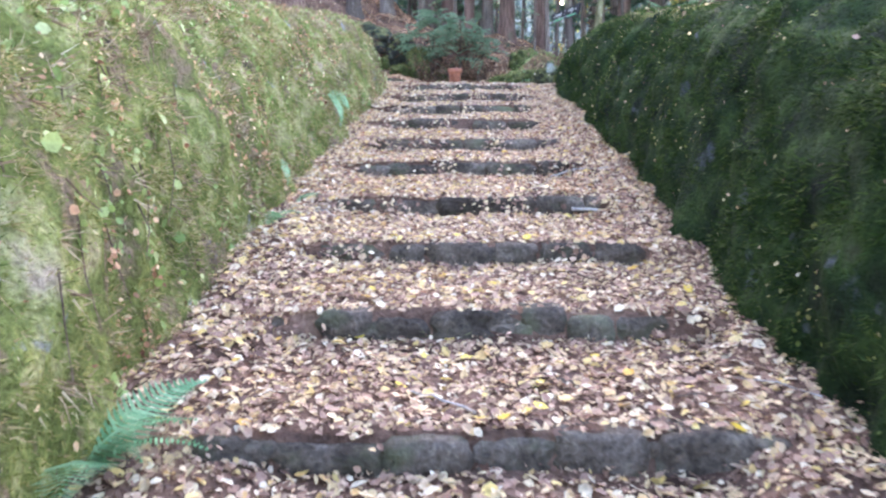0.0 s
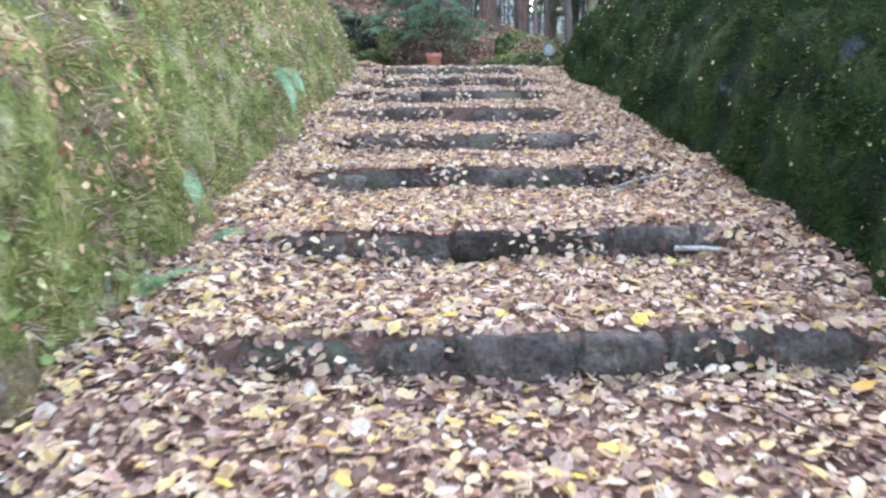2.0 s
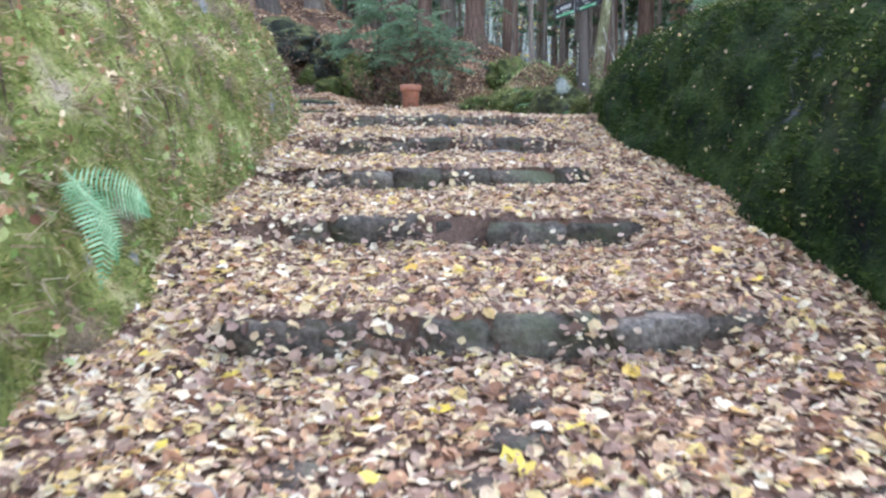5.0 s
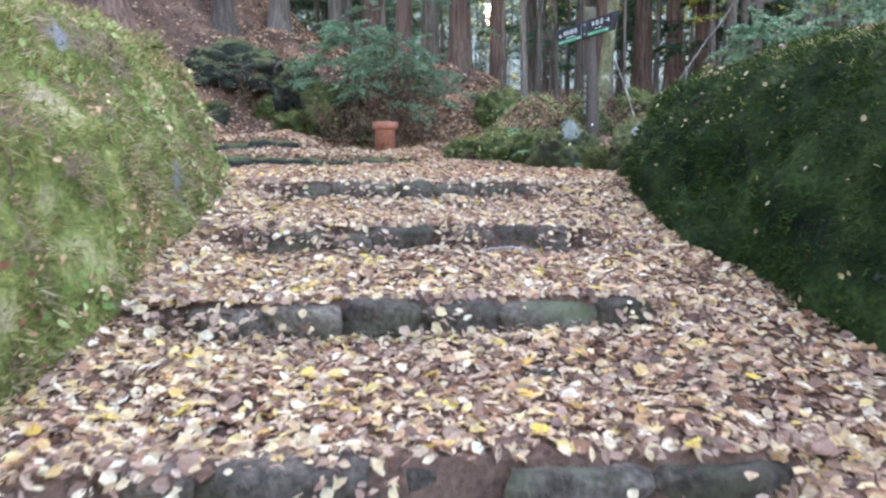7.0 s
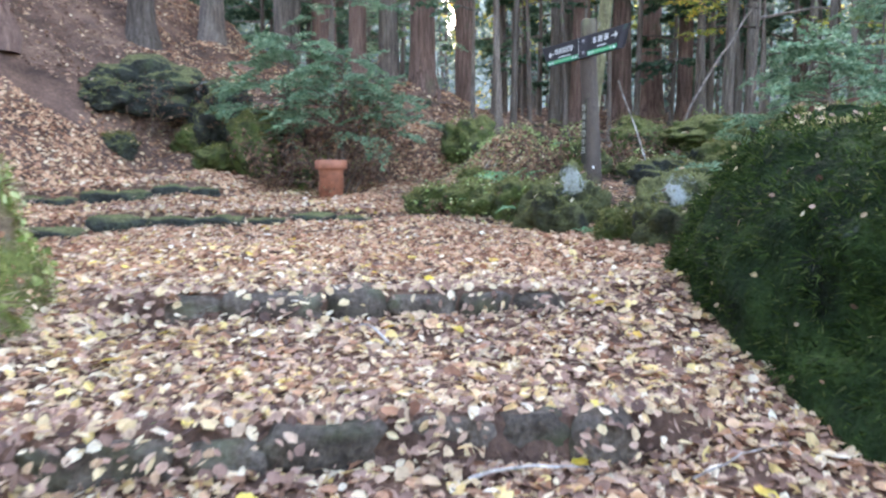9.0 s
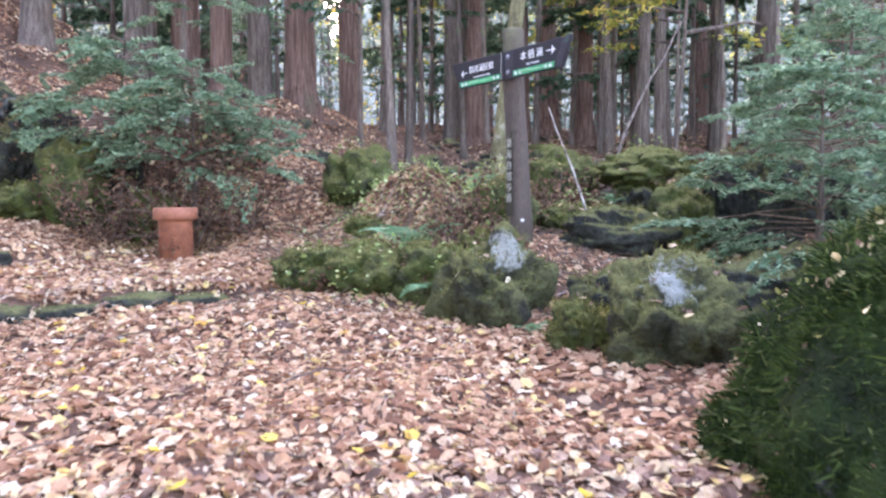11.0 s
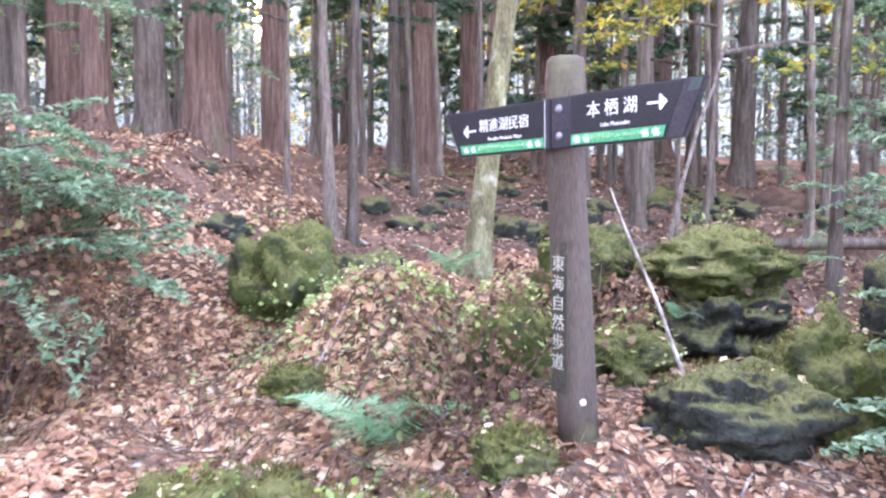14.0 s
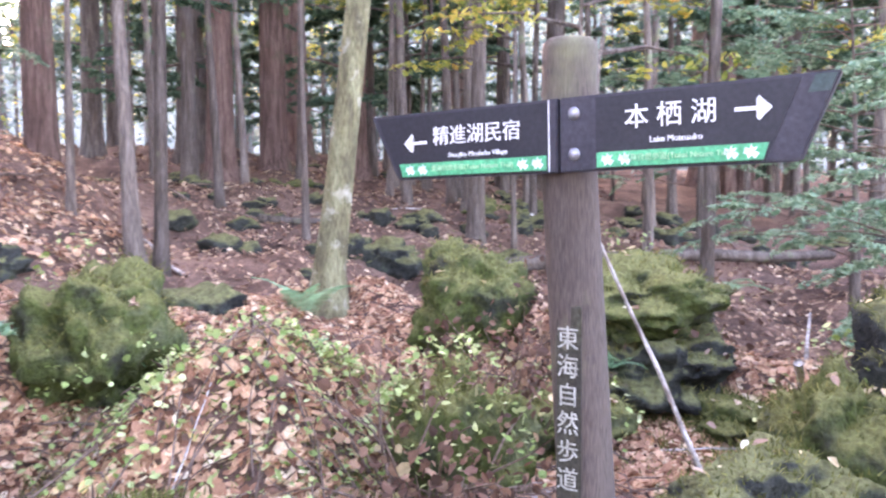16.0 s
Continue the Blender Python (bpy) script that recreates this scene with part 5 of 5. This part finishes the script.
for i, (x, y, r, n, lift) in enumerate([(2.25, 18.45, 0.65, 1500, 0.04), (1.9, 19.1, 0.4, 260, 0.3), (2.6, 18.2, 0.4, 260, 0.08), (1.6, 18.6, 0.5, 120, 0.02), (2.1, 17.2, 0.4, 120, 0.02), (2.7, 17.75, 0.33, 300, 0.5), (1.55, 16.6, 0.35, 140, 0.3), (1.2, 17.1, 0.3, 90, 0.26), (3.5, 17.9, 0.3, 100, 0.32), (4.5, 18.5, 0.4, 120, 0.7), (3.0, 18.6, 0.5, 160, 0.08), (2.0, 19.7, 0.3, 120, 0.4), (4.2, 17.1, 0.4, 100, 0.5), (1.9, 16.3, 0.25, 80, 0.3)]):
    herb_patch(x, y, r, n, lift, 400 + i)


def rock_moss():
    g = np.random.default_rng(88)
    P, N, LP = [], [], []
    for ob in list(scene.objects):
        if not ob.name.startswith("rock") or ob.location.y > 20.3:
            continue
        k = len(ob.data.vertices)
        co, no = np.empty(k * 3), np.empty(k * 3)
        ob.data.vertices.foreach_get("co", co)
        ob.data.vertices.foreach_get("normal", no)
        rot = np.array(ob.matrix_basis.to_3x3())
        co = co.reshape(-1, 3) @ rot.T + np.array(ob.location)
        no = no.reshape(-1, 3) @ rot.T
        up = np.where(no[:, 2] + 0.5 * value_noise(co[:, 0], co[:, 1] + co[:, 2], 4.0, 8) > 0.5)[0]
        if not len(up):
            continue
        i = g.choice(up, 1300)
        P.append(co[i] + g.normal(0, 0.014, (1300, 3)))
        N.append(no[i])
        up = np.where(no[:, 2] > 0.75)[0]
        if len(up):
            LP.append(co[g.choice(up, 13)] + np.array((0, 0, 0.012)))
    P, N, LP = np.concatenate(P), np.concatenate(N), np.concatenate(LP)
    tagged(new("rock_moss", blade_cloud("rock_moss", P, N, 0.03, 0.0035, M_TUFT_ROCK, g, 0.5)), "short bright moss on the tops of rocks", "moss", kind="stuff")
    tagged(new("leaf_litter", leaf_cloud("leaf_litter", LP, np.tile((0, 0, 1.0), (len(LP), 1)), g.uniform(0.03, 0.065, len(LP)), M_LITTER, g, 0.4)), "fallen leaves lying on mossy rocks", "leaves", kind="stuff")


rock_moss()


def ground_moss(x, y, r, n, seed):
    """Short uneven moss in patches over the ground."""
    g = np.random.default_rng(seed)
    a, d = g.uniform(0, 2 * math.pi, n), r * np.sqrt(g.random(n))
    X, Y = x + d * np.cos(a), y + d * np.sin(a)
    k = value_noise(X, Y, 3.3, seed) + g.normal(0, 0.25, n) > 0.05 + 0.5 * (d / r) ** 3
    X, Y = X[k], Y[k]
    P = np.stack([X, Y, ground_z(X, Y) + g.uniform(0.0, 0.035, len(X))], 1)
    tagged(new("ground_moss", blade_cloud("ground_moss", P, normals_at(X, Y), 0.032, 0.004, M_TUFT_ROCK, g, 0.6)), "olive moss in patches over the leafy mound", "moss", kind="stuff")


for i, (x, y, r, n) in enumerate([(2.2, 18.45, 0.8, 17000), (1.7, 18.9, 0.6, 3500), (1.5, 17.5, 0.6, 3500), (2.2, 17.2, 0.6, 3500), (3.2, 18.6, 0.6, 3500), (4.0, 17.8, 0.6, 3000), (0.2, 18.75, 0.6, 2500)]):
    ground_moss(x, y, r, n, 450 + i)


# ---------------------------------------------------------------- sticks, fallen branches, logs
def stick(name, pts, r0, r1, mat, label, category="branch"):
    g = np.random.default_rng(int(abs(pts[0][0]) * 1000) + 3)
    line = []
    for a, b in zip(pts, pts[1:]):
        for t in (0.0, 0.33, 0.66):
            line.append(Vector(a).lerp(Vector(b), t) + Vector(g.normal(0, 0.5, 3)) * r0)
    line.append(Vector(pts[-1]))
    rad = [r0 + (r1 - r0) * i / (len(line) - 1) for i in range(len(line))]
    v, f = tube([tuple(p) for p in line], rad, 8, 0.12, g)
    return tagged(new(name, mesh_of(name, v, f, mat)), label, category, "fallen wood")


stick("dead_stick", [(3.23, 16.98, 3.06), (3.12, 17.2, 3.6), (3.01, 17.39, 4.08)], 0.011, 0.005, M_BARK_PALE, "thin pale bare stick leaning beside the signpost")
stick("leaning_birch", [(4.1, 18.5, 3.5), (4.33, 18.62, 3.97), (4.95, 19.15, 4.62), (5.75, 19.75, 5.45)], 0.018, 0.012, M_BARK_GREY, "slender leaning dead birch stem with grey bark")
stick("fallen_branch", [(4.0, 17.2, 3.5), (4.6, 17.5, 3.25), (5.4, 17.9, 3.5)], 0.018, 0.007, M_BARK_PALE, "grey dead branch lying across mossy rocks")
stick("fallen_log", [(5.6, 21.6, 3.55), (7.6, 21.0, 3.52), (10.2, 20.2, 3.5)], 0.09, 0.06, M_BARK_GREY, "long dark log lying on the slope", "log")
stick("fallen_log", [(-3.6, 21.0, 4.72), (-2.75, 21.4, 4.74)], 0.05, 0.035, M_BARK_PALE, "pale log lying on the hillside", "log")
stick("fallen_branch", [(2.35, 14.75, 2.78), (2.75, 15.25, 2.88), (3.3, 15.85, 3.0)], 0.018, 0.01, M_TWIG, "brown branch propped between boulders")
stick("fallen_branch", [(0.98, 7.3, gz(0.98, 7.3) + 0.03), (1.22, 7.36, gz(1.22, 7.36) + 0.05), (1.5, 7.3, gz(1.5, 7.3) + 0.03)], 0.01, 0.006, M_BARK_PALE, "crooked pale branch lying on leaves")
stick("fallen_branch", [(0.98, 6.1, 1.06), (1.2, 6.08, 1.05)], 0.012, 0.01, M_BARK_PALE, "short pale broken stick on leaves")
stick("fallen_branch", [(-0.72, 4.98, 0.83), (-0.5, 5.08, 0.9), (-0.38, 5.15, 0.95)], 0.009, 0.006, M_TWIG, "thin brown stick lying against a step")
stick("fallen_branch", [(-1.1, 5.9, 0.98), (-0.85, 5.75, 0.95)], 0.012, 0.008, M_BARK_PALE, "pale stick lying on leaves")
stick("fallen_log", [(5.0, 24.4, 3.95), (6.4, 23.9, 3.85)], 0.06, 0.04, M_BARK_GREY, "grey log lying among leaves", "log")
gt = np.random.default_rng(34)
for i in range(34):
    x, y = gt.uniform(2, 12), gt.uniform(20, 29)
    a, L = gt.uniform(0, math.pi), gt.uniform(0.5, 1.8)
    ends = [(x + s * math.cos(a) * L / 2, y + s * math.sin(a) * L / 2) for s in (-1, 0, 1)]
    stick("fallen_branch", [(u, w, gz(u, w) + 0.03) for u, w in ends], gt.uniform(0.012, 0.03), 0.006, M_TWIG if gt.random() < 0.7 else M_BARK_PALE, "dead branch lying on the leafy slope")
gt = np.random.default_rng(33)
for i in range(130):
    if i < 50:
        x, y = gt.uniform(2.2, 4.6), gt.uniform(15.0, 18.6)
    elif i < 90:
        x, y = gt.uniform(0.9, 3.2), gt.uniform(16.5, 19.5)
    else:
        x, y = gt.uniform(-0.9, 1.5), gt.uniform(2, 17)
    a, L = gt.uniform(0, math.pi), gt.uniform(0.1, 0.4) * (1.5 if i < 50 else 1)
    dx, dy = math.cos(a) * L / 2, math.sin(a) * L / 2
    p = [(x - dx, y - dy, gz(x - dx, y - dy) + 0.02), (x, y, gz(x, y) + gt.uniform(0.025, 0.06)), (x + dx, y + dy, gz(x + dx, y + dy) + 0.02)]
    stick("twig", p, gt.uniform(0.003, 0.008), 0.002, M_TWIG if gt.random() < 0.7 else M_BARK_PALE, "small dry twig lying on fallen leaves", "twig")


def twig_litter(x0, x1, y0, y1, n, seed):
    g = np.random.default_rng(seed)
    many = []
    for i in range(n):
        x, y, a, L = g.uniform(x0, x1), g.uniform(y0, y1), g.uniform(0, math.pi), g.uniform(0.12, 0.5)
        dx, dy = math.cos(a) * L / 2, math.sin(a) * L / 2
        many.append(tube([(x - dx, y - dy, gz(x - dx, y - dy) + 0.02), (x + g.normal(0, 0.02), y + g.normal(0, 0.02), gz(x, y) + g.uniform(0.03, 0.09)), (x + dx, y + dy, gz(x + dx, y + dy) + 0.02)], [0.004, 0.0035, 0.0015], 4))
    tagged(new("twig_litter", tubes("twig_litter", many, M_TWIG)), "tangle of thin dead twigs on the ground", "twigs", kind="stuff")


twig_litter(2.2, 4.6, 15.0, 17.6, 320, 71)
twig_litter(1.0, 3.4, 17.2, 19.6, 320, 72)
twig_litter(0.6, 3.2, 16.2, 18.6, 160, 73)

# ---------------------------------------------------------------- flat stones in the treads, crumbs and needles in the litter
for i, (x, y, sx, sy) in enumerate([(0.18, 7.85, 0.14, 0.1), (0.05, 7.62, 0.12, 0.08), (-0.4, 7.72, 0.13, 0.09), (0.25, 8.1, 0.1, 0.08), (0.62, 10.6, 0.09, 0.07), (0.5, 3.3, 0.08, 0.06)]):
    rock(x, y, sx * 0.8, sy * 0.8, 0.035, -0.012, i * 37, 300 + i, M_STEP, "flat dark stone bedded in the leafy tread", 0.25, 0.4, 3)
g = np.random.default_rng(57)
x, y = g.uniform(-1.2, 1.7, 26000), g.uniform(0.5, 16.5, 26000)
P = np.stack([x, y, ground_z(x, y) + g.uniform(0.012, 0.035, len(x))], 1)
tagged(new("leaf_crumbs", leaf_cloud("leaf_crumbs", P, normals_at(x, y), g.uniform(0.012, 0.03, len(x)), M_LITTER, g, 0.5, 0.2)), "broken bits of dry leaves over the steps", "leaves", kind="stuff")
x, y = g.uniform(-1.3, 4.5, 16000), g.uniform(0.5, 20, 16000)
k = (y > 14) | (x < 1.7)
x, y = x[k], y[k]
P = np.stack([x, y, ground_z(x, y) + g.uniform(0.015, 0.035, len(x))], 1)
flat = np.stack([g.normal(0, 1, len(x)), g.normal(0, 1, len(x)), np.zeros(len(x)) + 0.1], 1)
tagged(new("needle_litter", blade_cloud("needle_litter", P, flat / np.linalg.norm(flat, axis=1)[:, None], 0.07, 0.0016, M_WITHERED, g, 0.12)), "thin brown needles and stalks among the leaves", "needles", kind="stuff")


# ---------------------------------------------------------------- far wood
def far_wood():
    g = np.random.default_rng(404)
    many = []
    for i in range(110):
        a, d = radians(g.uniform(-30, 80)), g.uniform(30, 60)
        x, y = 0.8 + d * math.sin(a), 13 + d * math.cos(a)
        z = gz(x, y) - 0.3
        lean = g.normal(0, 0.04)
        many.append(tube([(x, y, z), (x + lean * 6, y, z + 6), (x + lean * 16, y, z + 16)], [g.uniform(0.05, 0.16), 0.07, 0.03], 5))
    tagged(new("far_wood", tubes("far_wood", many, M_BARK_GREY)), "distant tree stems of the wood", "trees", kind="stuff")
    P = []
    for i in range(2100):
        a, d = radians(g.uniform(-32, 82)), g.uniform(22, 62)
        if 7.5 < math.degrees(a) < 10 and g.random() < 0.4:
            continue
        x, y = 0.8 + d * math.sin(a), 13 + d * math.cos(a)
        z = gz(x, y) + 0.6 + (3 + 0.2 * d) * g.random() ** 0.8
        if 7.8 < math.degrees(a) < 9.8 and z > 6 + 0.16 * d:
            continue
        P.append(np.array((x, y, z)) + g.normal(0, 1, (80, 3)) * (1.1, 1.1, 0.45))
    P = np.concatenate(P)
    k = np.repeat(g.random(len(P) // 80) < 0.93, 80)
    for mat, sel, lab in ((M_FAR, k, "distant evergreen foliage, paled and blued for haze"), (M_BROADLEAF, ~k, "distant yellowing foliage")):
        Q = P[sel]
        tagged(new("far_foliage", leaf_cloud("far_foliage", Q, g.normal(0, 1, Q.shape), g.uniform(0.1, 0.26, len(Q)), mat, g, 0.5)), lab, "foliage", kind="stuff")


far_wood()


# ---------------------------------------------------------------- added backdrop: distant woods and haze as a pale glow
def backdrop():
    m, n, l, b = material("painted_haze_glow", 1.0)
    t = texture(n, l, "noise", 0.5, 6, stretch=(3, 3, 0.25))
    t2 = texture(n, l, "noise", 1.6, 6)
    # Haze is painted as pale blue streaks that glow by themselves.
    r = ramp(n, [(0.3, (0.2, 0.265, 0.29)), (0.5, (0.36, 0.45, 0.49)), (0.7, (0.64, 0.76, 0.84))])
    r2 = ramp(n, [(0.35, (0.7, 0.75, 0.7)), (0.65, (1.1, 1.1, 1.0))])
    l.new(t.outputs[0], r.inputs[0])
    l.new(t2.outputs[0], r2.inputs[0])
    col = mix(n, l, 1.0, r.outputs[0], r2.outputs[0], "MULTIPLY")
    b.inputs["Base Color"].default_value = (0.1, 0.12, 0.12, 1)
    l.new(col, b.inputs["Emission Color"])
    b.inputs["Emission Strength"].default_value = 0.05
    a = np.radians(np.arange(-50, 100.5, 1.0))
    # The notch at the sun's bearing lets bright sky stand for its glare.
    h = 24.0 - 9.0 * np.exp(-((np.degrees(a) - 8.8) / 0.5) ** 2) + 2.0 * value_noise(np.degrees(a), a * 0, 0.35, 3) + 0.7 * value_noise(np.degrees(a), a * 0, 0.9, 4)
    pts = np.zeros((len(a), 6, 3))
    for k in range(6):
        f = k / 5
        pts[:, k, 0], pts[:, k, 1], pts[:, k, 2] = 0.8 + (70 + 6 * f) * np.sin(a), 13 + (70 + 6 * f) * np.cos(a), -4 + (h + 4) * f
    tagged(new("backdrop", grid_mesh("backdrop", pts, m)), "added glowing sheet of painted haze that stands for distant woods", "backdrop", kind="structure")


backdrop()
